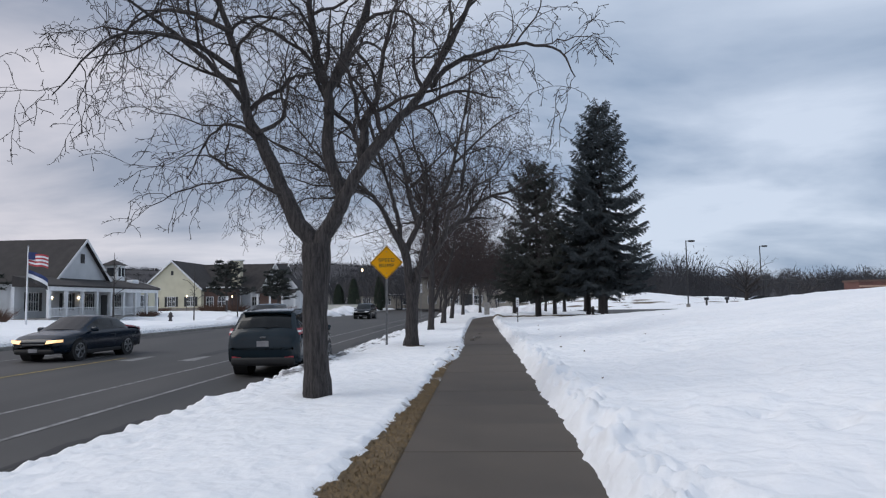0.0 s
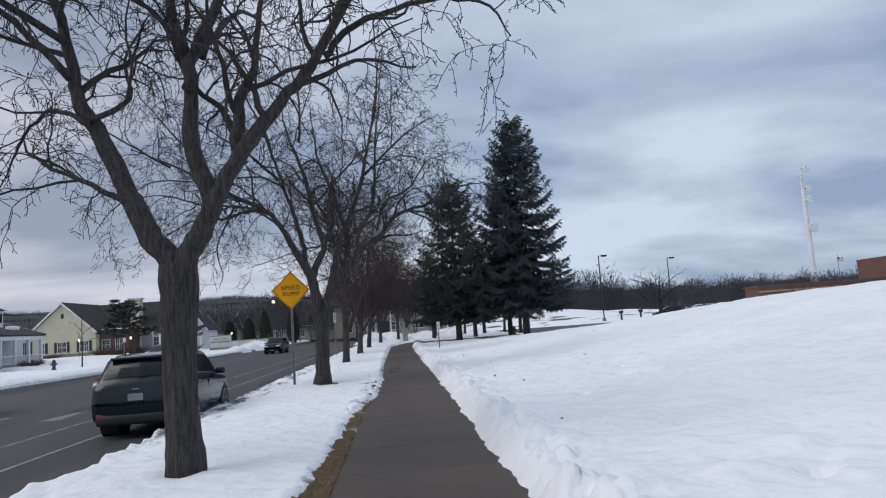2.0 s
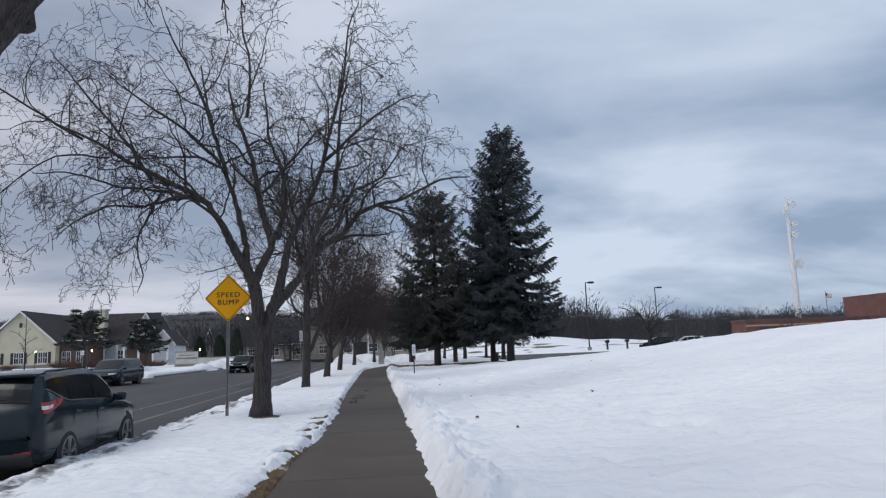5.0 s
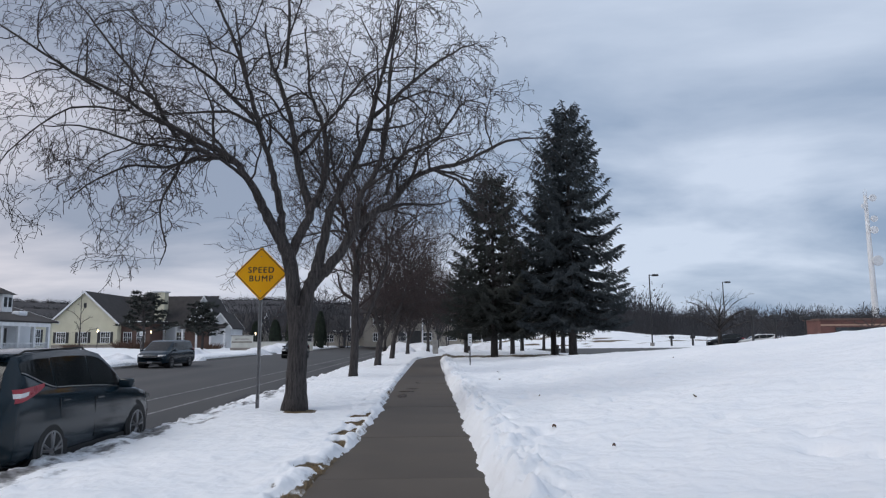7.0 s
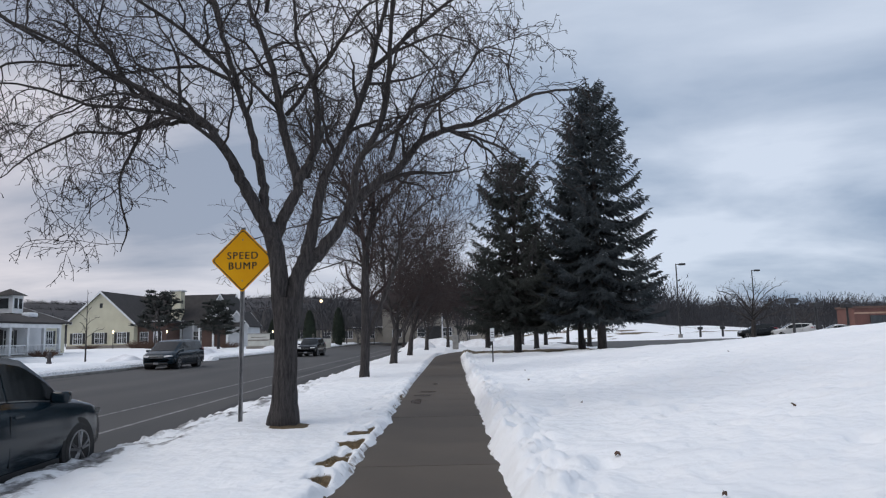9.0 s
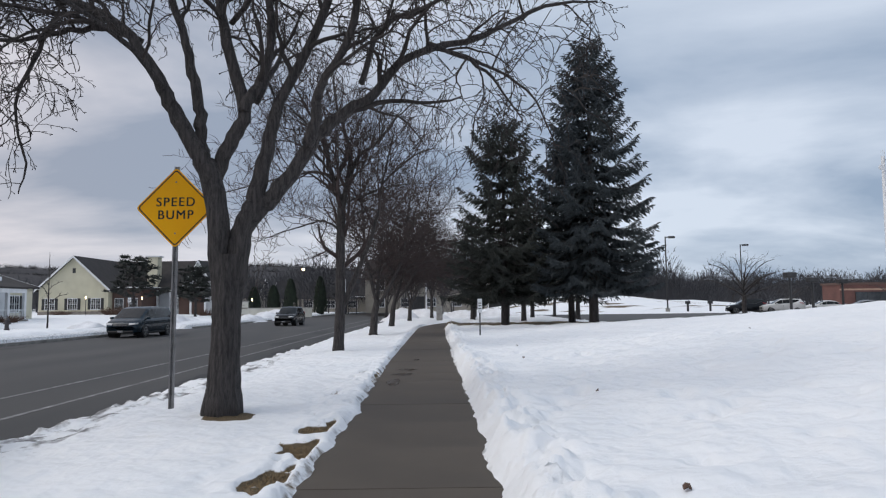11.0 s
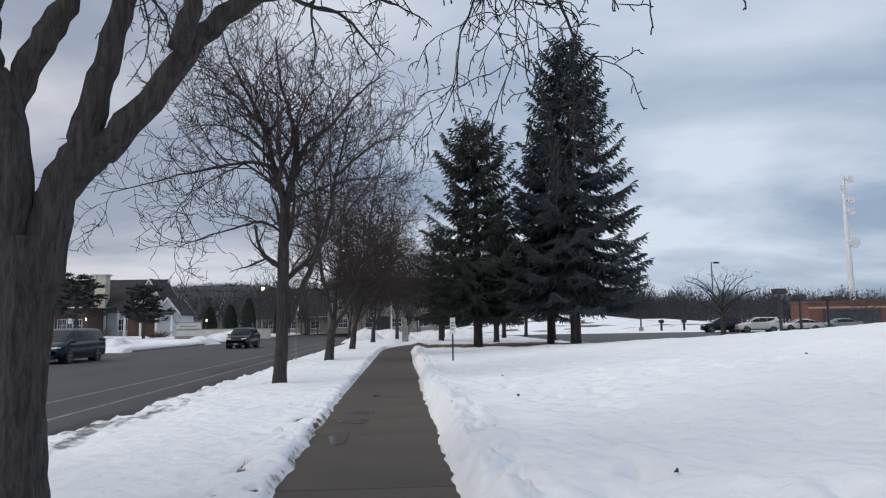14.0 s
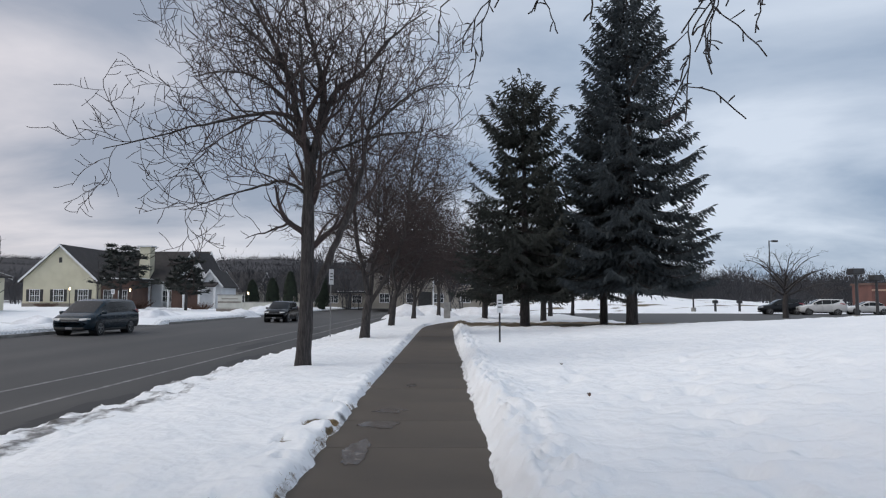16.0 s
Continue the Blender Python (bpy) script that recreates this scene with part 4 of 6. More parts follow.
# ---- signs and posts ----
def letters(text, size, m, material, parent, name="lettering"):
    cu = bpy.data.curves.new(name, "FONT")
    cu.body, cu.size, cu.align_x, cu.align_y, cu.extrude, cu.offset, cu.space_character = text, size, "CENTER", "CENTER", 0.0015, 0.0, 1.2
    tmp = new(name, cu)
    me = bpy.data.meshes.new_from_object(tmp.evaluated_get(bpy.context.evaluated_depsgraph_get()))
    bpy.data.objects.remove(tmp)
    bold = Shape()
    for dx, dz in ((-0.003, 0.0), (0.003, 0.0008), (0.0, 0.0016)):
        bold.add([(v.co.x + dx, v.co.y, v.co.z + dz * 0.5) for v in me.vertices], [tuple(p.vertices) for p in me.polygons])
    ob = new(name, bold.mesh(name, material))
    ob.parent, ob.matrix_basis = parent, m
    return tagged(ob, "black capital letters " + text)


def rounded_diamond(half, r, n=5):
    out = []
    for k in range(4):
        c = (half - r) * 1.0
        ca = math.pi / 2 * k
        cx, cy = c * math.cos(ca), c * math.sin(ca)
        for j in range(n):
            a = ca - math.pi / 4 + math.pi / 2 * j / (n - 1)
            out.append((cx + r * math.cos(a), cy + r * math.sin(a)))
    return out


def speed_bump_sign(m):
    sign = thing("warning_sign", "yellow diamond speed bump warning sign on a steel post", "road sign", m)
    s = Shape()
    for x0, x1, y0, y1 in ((-0.035, -0.015, 0.0, 0.03), (-0.018, 0.018, 0.024, 0.032), (0.015, 0.035, 0.0, 0.03)):
        s.box(x0, y0, -0.3, x1, y1, 3.3)
    part("post", s, M_GALV, sign)
    s = Shape()
    for k in range(118):
        s.box(-0.0055, 0.0225, 0.15 + k * 0.0254, 0.0055, 0.0245, 0.161 + k * 0.0254)
    part("punched_hole", s, M_BLACK, sign, "row of small punched holes")["kind"] = "stuff"
    zc = 2.72
    flip = lambda pts: [(a, b + zc) for a, b in pts]
    part("panel", Shape().prism(flip(rounded_diamond(0.545, 0.05)), "y", -0.008, -0.003), M_SIGN, sign, "yellow diamond panel")
    outer, inner = flip(rounded_diamond(0.522, 0.045)), flip(rounded_diamond(0.502, 0.035))
    n = len(outer)
    s = Shape()
    s.add([(a, -0.0095, b) for a, b in outer] + [(a, -0.0095, b) for a, b in inner] + [(a, -0.008, b) for a, b in outer] + [(a, -0.008, b) for a, b in inner],
          [(i, (i + 1) % n, n + (i + 1) % n, n + i) for i in range(n)] + [(2 * n + i, i, (i + 1) % n, 2 * n + (i + 1) % n) for i in range(n)])
    part("border", s, M_BLACK, sign, "thin black border")
    letters("SPEED", 0.178, pose(0, -0.010, zc + 0.075, 90, 0, 0), M_BLACK, sign)
    letters("BUMP", 0.178, pose(0, -0.010, zc - 0.105, 90, 0, 0), M_BLACK, sign)
    for bz in (zc + 0.36, zc - 0.36):
        part("bolt", Shape().tube([(0, -0.003, bz), (0, -0.014, bz)], [0.012, 0.012], 8), M_GALV, sign)
    return sign


speed_bump_sign(pose(-3.19, 23.02, 0.08, 0, 0.4, -3))


def post_sign(label, m, h, w, ph, post_mat, turn):
    sg = thing("small_sign", label, "sign", m)
    part("post", Shape().box(-0.025, -0.015, -0.3, 0.025, 0.015, h, 0.006), post_mat, sg)
    p = part("panel", Shape().box(-w / 2, -0.024, h - ph, w / 2, -0.018, h + 0.03, 0.002), M_WHITE, sg, "small white panel")
    for k in range(3):
        part("lettering", Shape().box(-w * 0.32, -0.027, h - ph * (0.3 + 0.2 * k), w * 0.32, -0.0245, h - ph * (0.24 + 0.2 * k)), M_BLACK, p, "unreadable dark line")
    return sg


post_sign("narrow white sign on a dark post in the snow", pose(2.04, 39.6, 0.1, 0, 0, 5), 1.5, 0.17, 0.5, M_DARKSTEEL, 0)
post_sign("parking sign seen nearly edge on at the kerb", pose(-4.2, 47.7, 0.0, 0, 0, 60), 2.7, 0.3, 0.6, M_GALV, 60)
post_sign("white sign on a post by the far driveway", pose(-34.5, 92.0, 0.4, 0, 0, 10), 2.2, 0.35, 0.5, M_GALV, 10)


# ---- vehicles ----
# stations: along, floor, belt, rail, half width, rail width as a share of it
SUV_FORM = [(-2.26, 0.50, 0.80, 0.86, 0.74, 0.92), (-2.22, 0.36, 0.95, 1.00, 0.87, 0.90), (-2.12, 0.31, 1.08, 1.13, 0.905, 0.88), (-1.98, 0.28, 1.13, 1.36, 0.91, 0.80), (-1.80, 0.27, 1.16, 1.56, 0.915, 0.755), (-1.5, 0.26, 1.15, 1.605, 0.92, 0.75), (-0.7, 0.24, 1.12, 1.64, 0.92, 0.75), (0.0, 0.24, 1.085, 1.635, 0.92, 0.75), (0.35, 0.24, 1.065, 1.58, 0.92, 0.755), (0.75, 0.24, 1.04, 1.36, 0.918, 0.80), (1.22, 0.24, 1.005, 1.045, 0.915, 0.84), (1.55, 0.25, 0.97, 1.01, 0.905, 0.84), (1.95, 0.27, 0.90, 0.94, 0.87, 0.84), (2.18, 0.30, 0.78, 0.82, 0.80, 0.86), (2.27, 0.40, 0.60, 0.64, 0.68, 0.9)]
VAN_FORM = [(-2.55, 0.50, 0.88, 0.95, 0.78, 0.90), (-2.49, 0.36, 1.02, 1.10, 0.93, 0.88), (-2.40, 0.30, 1.08, 1.30, 0.97, 0.82), (-2.18, 0.27, 1.08, 1.62, 0.98, 0.76), (-1.9, 0.25, 1.07, 1.68, 0.985, 0.76), (-0.8, 0.23, 1.05, 1.71, 0.985, 0.76), (0.3, 0.23, 1.03, 1.69, 0.985, 0.76), (0.75, 0.23, 1.02, 1.60, 0.985, 0.76), (1.78, 0.24, 1.0, 1.04, 0.97, 0.82), (2.0, 0.25, 0.95, 0.99, 0.95, 0.83), (2.3, 0.27, 0.86, 0.90, 0.90, 0.84), (2.48, 0.30, 0.74, 0.78, 0.80, 0.86), (2.55, 0.40, 0.58, 0.62, 0.66, 0.9)]
SEDAN_FORM = [(-2.38, 0.48, 0.78, 0.84, 0.68, 0.90), (-2.32, 0.34, 0.88, 0.93, 0.82, 0.88), (-2.1, 0.26, 0.94, 0.98, 0.87, 0.86), (-1.65, 0.23, 0.93, 0.98, 0.895, 0.80), (-0.95, 0.22, 0.92, 1.31, 0.90, 0.70), (-0.6, 0.22, 0.915, 1.37, 0.90, 0.70), (-0.1, 0.22, 0.91, 1.385, 0.90, 0.70), (0.2, 0.22, 0.905, 1.35, 0.90, 0.70), (1.15, 0.22, 0.89, 0.92, 0.895, 0.82), (1.5, 0.23, 0.85, 0.88, 0.885, 0.82), (2.0, 0.25, 0.77, 0.80, 0.85, 0.84), (2.28, 0.29, 0.67, 0.70, 0.77, 0.86), (2.38, 0.38, 0.55, 0.58, 0.64, 0.9)]


def make_car(name, label, paint, m, form, base, wheel_r, splits, lit=False, rails=True):
    """Local y points ahead. splits: where the side windows part, from the tail to the nose."""
    car = thing(name, label, "car", m)
    ys = [q[0] for q in form]
    at = lambda y: [float(np.interp(y, ys, [q[k] for q in form])) for k in range(1, 6)]
    h = max(q[4] for q in form)
    f, r = ys[-1], ys[0]
    fa, ra = base / 2 + 0.04, -base / 2 + 0.04
    fine = sorted(set([round(v, 3) for v in np.linspace(r, f, 34)] + ys))
    s, rings = Shape(), []
    for y in fine:
        zf, zb, zr, w, sh = at(y)
        wr, low, crown = w * sh, zf, 0.035
        half = [(w * 0.86, zf), (w * 0.975, zf + 0.09), (w * 0.995, zf + 0.24), (w * 1.0, (zf + zb) / 2 + 0.04), (w * 0.985, zb - 0.13), (w * 0.955, zb - 0.02), (w * 0.93, zb), (wr, zr), (wr * 0.8, zr + crown * 0.7), (wr * 0.4, zr + crown)]
        rings.append([(x, y, z) for x, z in half] + [(-x, y, z) for x, z in reversed(half)])
    k = len(rings[0])
    s.add([p for q in rings for p in q], [(i * k + j, i * k + (j + 1) % k, (i + 1) * k + (j + 1) % k, (i + 1) * k + j) for i in range(len(rings) - 1) for j in range(k)] + [tuple(range(k - 1, -1, -1)), tuple((len(rings) - 1) * k + j for j in range(k))])
    part("body", s, paint, car, smooth=True)

    def side_pt(y, g, out):
        zf, zb, zr, w, sh = at(y)
        return (w * 0.93 + (w * sh - w * 0.93) * g + out, y, zb + (zr - zb) * g)

    def panel(nm, grid, mat, lab=""):
        n, c = len(grid), len(grid[0])
        return part(nm, Shape().add([p for row in grid for p in row], [(i * c + j, i * c + j + 1, (i + 1) * c + j + 1, (i + 1) * c + j) for i in range(n - 1) for j in range(c - 1)]), mat, car, lab)

    for sx in (-1, 1):
        for y0, y1 in zip(splits[:-1], splits[1:]):
            grid = []
            for y in np.linspace(y0 + 0.018, y1 - 0.016, 9):
                top = 0.86 if at(y)[2] - at(y)[1] > 0.12 else 0.4
                low = 0.07 + (0.55 * (1 - (y - y0) / (y1 - y0)) ** 1.6 if rails and y0 == splits[0] else 0.0)
                a, b = side_pt(y, low, 0.007), side_pt(y, max(top, low + 0.1), 0.007)
                grid.append([(sx * a[0], a[1], a[2]), (sx * b[0], b[1], b[2])])
            panel("side_window", grid, M_CARGLASS, "dark side glass")
            if rails:
                part("window_trim", Shape().tube([row[0] for row in grid], [0.009] * len(grid), 4), M_RIM, car, "bright window trim")

    def across(nm, y0, y1, shrink, lift, lab):
        grid = []
        for t in np.linspace(0, 1, 5):
            y = y0 + (y1 - y0) * t
            zf, zb, zr, w, sh = at(y)
            ww = w * sh * shrink
            grid.append([(g * ww, y + lift[0], zr + 0.033 * (1 - abs(g) ** 2.2) + lift[1] + 0.004) for g in (-1, -0.6, 0, 0.6, 1)])
        panel(nm, grid, M_CARGLASS, lab)

    iroof = max(range(len(form)), key=lambda i: form[i][3])
    rear = [i for i in range(iroof) if form[i][3] - form[i][2] < 0.07][-1]
    nose = [i for i in range(iroof, len(form)) if form[i][3] - form[i][2] < 0.07][0]
    peak = form[iroof][3]
    roof_rear = min(q[0] for q in form if q[3] > 0.93 * peak)
    roof_front = max(q[0] for q in form if q[3] > 0.93 * peak)
    across("rear_window", ys[rear] + 0.03, roof_rear - 0.05, 0.88, (-0.012, 0.008), "dark rear glass")
    across("windscreen", ys[nose] - 0.05, roof_front + 0.03, 0.90, (0.012, 0.008), "dark windscreen")
    zf, zb, zr, w, sh = at(ys[nose] - 0.3)
    belt_r, hood = at(r + 0.15)[1], at(f - 0.3)[1]
    for sx in (-1, 1):
        def bx(x0, x1, y0, z0, y1, z1, bev):
            return Shape().box(min(sx * x0, sx * x1), y0, z0, max(sx * x0, sx * x1), y1, z1, bev)
        part("mirror", bx(h * 0.93, h + 0.17, ys[nose] - 0.50, zb + 0.0, ys[nose] - 0.36, zb + 0.15, 0.05), paint, car, smooth=True)
        part("sill_trim", bx(h * 0.90, h * 0.99, ra + wheel_r + 0.08, at(0)[0] - 0.03, fa - wheel_r - 0.08, at(0)[0] + 0.10, 0.03), M_TRIM, car)
        for y in splits[1:-1]:
            zz = at(y)[1]
            part("door_handle", bx(h * 0.95, h + 0.006, y + 0.06, zz - 0.16, y + 0.25, zz - 0.125, 0.012), paint, car)
            part("door_seam", bx(h * 0.93, h * 0.996 + 0.002, y - 0.005, 0.40, y + 0.005, zz - 0.12, 0), M_TRIM, car)
        tail = [q for q in form[:4]]
        zt = belt_r - 0.05

        def lens(u, v, out):
            """Tail light skin: u runs from the tailgate round the corner to the flank, v up."""
            f = max(0.0, (u - 0.45) / 0.55)
            z = (zt + 0.16 * f ** 2) * (1 - v) + (zt + 0.16 + 0.05 * f) * v
            yt = float(np.interp(z, [q[3] for q in tail], [q[0] for q in tail]))
            if u < 0.45:
                return (sx * (h * 0.44 + h * 0.46 * u / 0.45), yt - out + 0.05 * (u / 0.45) ** 3, z)
            y = yt + 0.06 + 0.46 * f
            return (sx * (float(np.interp(y, ys, [q[4] for q in form])) * (0.985 - 0.02 * v) + out), y, z)

        cols = np.linspace(0, 1, 13)
        panel("tail_light", [[lens(u, v, 0.014) for v in (0, 0.5, 1)] for u in cols], M_REDLENS, "red wrap-round tail light")
        panel("tail_light_insert", [[lens(u, v, 0.019) for v in (0.35, 0.68)] for u in np.linspace(0.16, 0.66, 7)], M_CLEARLENS, "clear reversing lens")
        prow = form[:nose - 1:-1]

        def lamp_at(u, v):
            """Headlight skin: u runs from the grille round the corner, v up."""
            x, z = h * (0.46 + 0.44 * u), hood - 0.17 + 0.05 * u + v * (0.11 - 0.03 * u)
            y = min(float(np.interp(x, [q[4] * 0.98 for q in prow], [q[0] for q in prow])), float(np.interp(z, [q[3] for q in prow], [q[0] for q in prow])))
            return (sx * (x + 0.012), y + 0.05, z)

        panel("headlight", [[lamp_at(u, v) for v in (0, 0.5, 1)] for u in np.linspace(0, 1, 8)], M_HEADLIGHT if lit else M_CLEARLENS, "lit headlight" if lit else "clear headlight")
        part("reflector", bx(h * 0.58, h * 0.84, r + 0.0, 0.47, r + 0.12, 0.52, 0.015), M_REDLENS, car)
        for ay in (fa, ra):
            part("wheel_arch", Shape().tube([(sx * h * 0.6, ay, wheel_r), (sx * (h * 0.995 + 0.004), ay, wheel_r + 0.015)], [wheel_r + 0.055, wheel_r + 0.055], 28), M_TRIM, car)
            wheel = part("wheel", Shape().tube([(sx * (h - 0.2), ay, wheel_r), (sx * (h - 0.19), ay, wheel_r), (sx * (h - 0.015), ay, wheel_r), (sx * (h + 0.008), ay, wheel_r), (sx * (h + 0.004), ay, wheel_r)], [wheel_r * 0.9, wheel_r, wheel_r * 0.99, wheel_r * 0.93, wheel_r * 0.72], 28), M_TYRE, car, "black rubber tyre")
            rim = Shape()
            rim.tube([(sx * (h + 0.002), ay, wheel_r), (sx * (h + 0.012), ay, wheel_r)], [wheel_r * 0.17, wheel_r * 0.14], 12)
            for q in range(5):
                a = q * 2 * math.pi / 5 + 0.3
                for off in (-0.17, 0.17):
                    rim.tube([(sx * (h + 0.008), ay + math.cos(a) * wheel_r * 0.12, wheel_r + math.sin(a) * wheel_r * 0.12), (sx * (h + 0.006), ay + math.cos(a + off) * wheel_r * 0.70, wheel_r + math.sin(a + off) * wheel_r * 0.70)], [0.024, 0.019], 5)
            loop = [(sx * (h + 0.006), ay + math.cos(q * 0.2618) * wheel_r * 0.71, wheel_r + math.sin(q * 0.2618) * wheel_r * 0.71) for q in range(25)]
            rim.tube(loop, [0.014] * 25, 5, cap=False)
            part("rim", rim, M_RIM, wheel, "silver alloy rim")
        if rails:
            yr0, yr1 = ys[iroof - 1], ys[iroof + 1]
            part("roof_rail", Shape().tube([(sx * h * 0.66, yr0 - 0.15, at(yr0 - 0.15)[2] + 0.01), (sx * h * 0.66, yr0, at(yr0)[2] + 0.04), (sx * h * 0.66, yr1, at(yr1)[2] + 0.04), (sx * h * 0.66, yr1 + 0.12, at(yr1 + 0.12)[2] + 0.01)], [0.014] * 4, 5), M_TRIM, car)
    part("rear_bumper", Shape().box(-h * 0.86, r - 0.025, 0.28, h * 0.86, r + 0.3, 0.50, 0.07), M_TRIM if rails else paint, car, smooth=True)
    part("front_bumper", Shape().box(-h * 0.72, f - 0.3, 0.25, h * 0.72, f + 0.02, 0.42, 0.07), M_TRIM, car, smooth=True)
    part("grille", Shape().box(-h * 0.42, f - 0.2, hood - 0.24, h * 0.42, f + 0.004, hood - 0.13, 0.03), M_TRIM, car, "black grille")
    part("grille_bar", Shape().box(-h * 0.40, f - 0.1, hood - 0.20, h * 0.40, f + 0.012, hood - 0.17, 0.008), M_RIM, car, "bright grille bar")
    part("badge", Shape().box(-0.07, r - 0.006, belt_r - 0.13, 0.07, r + 0.1, belt_r - 0.085, 0.015), M_RIM, car)
    part("number_plate", Shape().box(-0.15, r - 0.008, belt_r - 0.33, 0.15, r + 0.1, belt_r - 0.19, 0.006), M_PLATE, car, "grey number plate")
    part("front_plate", Shape().box(-0.15, f + 0.018, 0.31, 0.15, f + 0.03, 0.42, 0.006), M_PLATE, car, "grey number plate")
    if rails:
        part("spoiler", Shape().box(-h * 0.66, roof_rear - 0.13, peak - 0.075, h * 0.66, roof_rear + 0.2, peak - 0.02, 0.02), paint, car, smooth=True)
        part("rear_wiper", Shape().tube([(0.02, ys[rear] + 0.0, at(ys[rear])[2] + 0.06), (0.32, ys[rear] + 0.04, at(ys[rear])[2] + 0.13)], [0.012, 0.008], 4), M_TRIM, car)
    return car


def paint_of(name, c, rough=0.2):
    m = surf(name, tuple(v * 0.8 for v in c), c, 1.5, rough, 0.0, 60, coat=0.1)
    m.node_tree.nodes["Principled BSDF"].inputs["Specular IOR Level"].default_value = 0.3
    return m


M_PLATE = surf("dull_number_plate", (0.18, 0.18, 0.19), (0.3, 0.3, 0.31), 6, 0.6, 0.0)
P_CHAR = paint_of("charcoal_car_paint", (0.009, 0.019, 0.027), 0.17)
P_GREEN = paint_of("dark_green_grey_paint", (0.011, 0.024, 0.036))
P_NAVY = paint_of("navy_car_paint", (0.009, 0.017, 0.03))
P_BLACK = paint_of("black_car_paint", (0.005, 0.007, 0.01))
P_WHITE = paint_of("white_car_paint", (0.6, 0.6, 0.6))
P_SILVER = paint_of("silver_car_paint", (0.25, 0.26, 0.28))

make_car("suv", "dark charcoal compact suv parked at the snowy kerb", P_CHAR, pose(-5.46, 19.1, road_z(-5.46), 0, 0, 1.2), SUV_FORM, 2.69, 0.36, (-1.84, -1.12, -0.12, 0.98))
make_car("minivan", "dark green-grey minivan parked across the street", P_GREEN, pose(-17.0, 54.3, road_z(-17.0), 0, 0, 179), VAN_FORM, 3.03, 0.34, (-2.25, -1.1, 0.1, 1.5), rails=False)
make_car("suv", "black suv parked further along the street", P_BLACK, pose(-12.9, 76.0, road_z(-12.9), 0, 0, 178), SUV_FORM, 2.69, 0.35, (-1.84, -1.12, -0.12, 0.98))
make_car("sedan", "dark blue two-door sedan with lit headlights on the street", P_NAVY, pose(-13.75, 23.1, road_z(-13.75), 0, 0, 177), SEDAN_FORM, 2.74, 0.32, (-1.35, -0.55, 0.85), lit=True, rails=False)
for nm, lab, pt, cx, cy, rz, fm in (("suv", "white suv parked in the lot", P_WHITE, 39.7, 92.0, 78, SUV_FORM), ("suv", "black suv parked in the lot", P_BLACK, 37.0, 95.0, 80, SUV_FORM), ("sedan", "white car parked in the lot", P_WHITE, 46.0, 94.5, 82, SEDAN_FORM), ("sedan", "silver car parked in the lot", P_SILVER, 51.0, 95.0, 82, SEDAN_FORM)):
    make_car(nm, lab, pt, pose(cx, cy, 0.03, 0, 0, rz), fm, 2.7, 0.34, (-1.6, -0.75, 0.1, 0.95), rails=fm is SUV_FORM)


# ---- houses ----
def gable_roof(house, axis, a0, a1, b0, b1, eave, ridge, over=0.45, t=0.18):
    """Two thick slopes. axis: the ridge's direction, from a0 to a1; b0, b1 the eaves' sides."""
    mid = (b0 + b1) / 2
    k = (ridge - eave) / (mid - b0)
    for sgn, b in ((-1, b0), (1, b1)):
        lo = (b + sgn * over, eave - k * over)
        out = [(mid, ridge), lo, (lo[0], lo[1] + t), (mid, ridge + t)]
        part("roof", Shape().prism(out, axis, a0 - over, a1 + over), M_ROOF, house, "brown-grey shingle slope")
        for a, w in ((a0 - over, -1), (a1 + over, 1)):
            rake = [(mid, ridge - 0.12), (lo[0], lo[1] - 0.12), (lo[0], lo[1] + t + 0.02), (mid, ridge + t + 0.02)]
            part("rake_board", Shape().prism(rake, axis, min(a, a + w * 0.05), max(a, a + w * 0.05)), M_WHITE, house, "white rake board")


def gable_walls(house, axis, a0, a1, b0, b1, z0, eave, ridge, mat, label):
    mid = (b0 + b1) / 2
    out = [(b0, z0), (b1, z0), (b1, eave), (mid, ridge), (b0, eave)]
    part("wall", Shape().prism(out, axis, a0, a1), mat, house, label)


def window(house, face, u, z, w, h, at, shutters=True):
    """face 'y': on a wall facing -y at y = at; 'x': facing +x at x = at."""
    def bx(u0, z0, u1, z1, d0, d1):
        if face == "y":
            return Shape().box(u0, at - d1, z0, u1, at - d0, z1)
        return Shape().box(at + d0, u0, z0, at + d1, u1, z1)
    win = part("window", bx(u - w / 2, z, u + w / 2, z + h, -0.05, 0.02), M_WINDOW, house)
    fr = Shape()
    for u0, z0, u1, z1 in ((u - w / 2 - 0.08, z - 0.08, u - w / 2, z + h + 0.08), (u + w / 2, z - 0.08, u + w / 2 + 0.08, z + h + 0.08), (u - w / 2, z + h, u + w / 2, z + h + 0.08), (u - w / 2, z - 0.1, u + w / 2, z), (u - 0.035, z, u + 0.035, z + h), (u - w / 2, z + h * 0.5 - 0.03, u + w / 2, z + h * 0.5 + 0.03), (u - w / 4 - 0.015, z, u - w / 4 + 0.015, z + h), (u + w / 4 - 0.015, z, u + w / 4 + 0.015, z + h)):
        s2 = bx(u0, z0, u1, z1, 0.0, 0.06)
        fr.add(s2.v, s2.f)
    part("frame", fr, M_WHITE, win, "white window frame")
    if shutters:
        for sg in (-1, 1):
            c = u + sg * (w / 2 + 0.30)
            part("shutter", bx(c - 0.2, z - 0.05, c + 0.2, z + h + 0.05, 0.0, 0.05), M_SHUTTER, house, "black shutter")


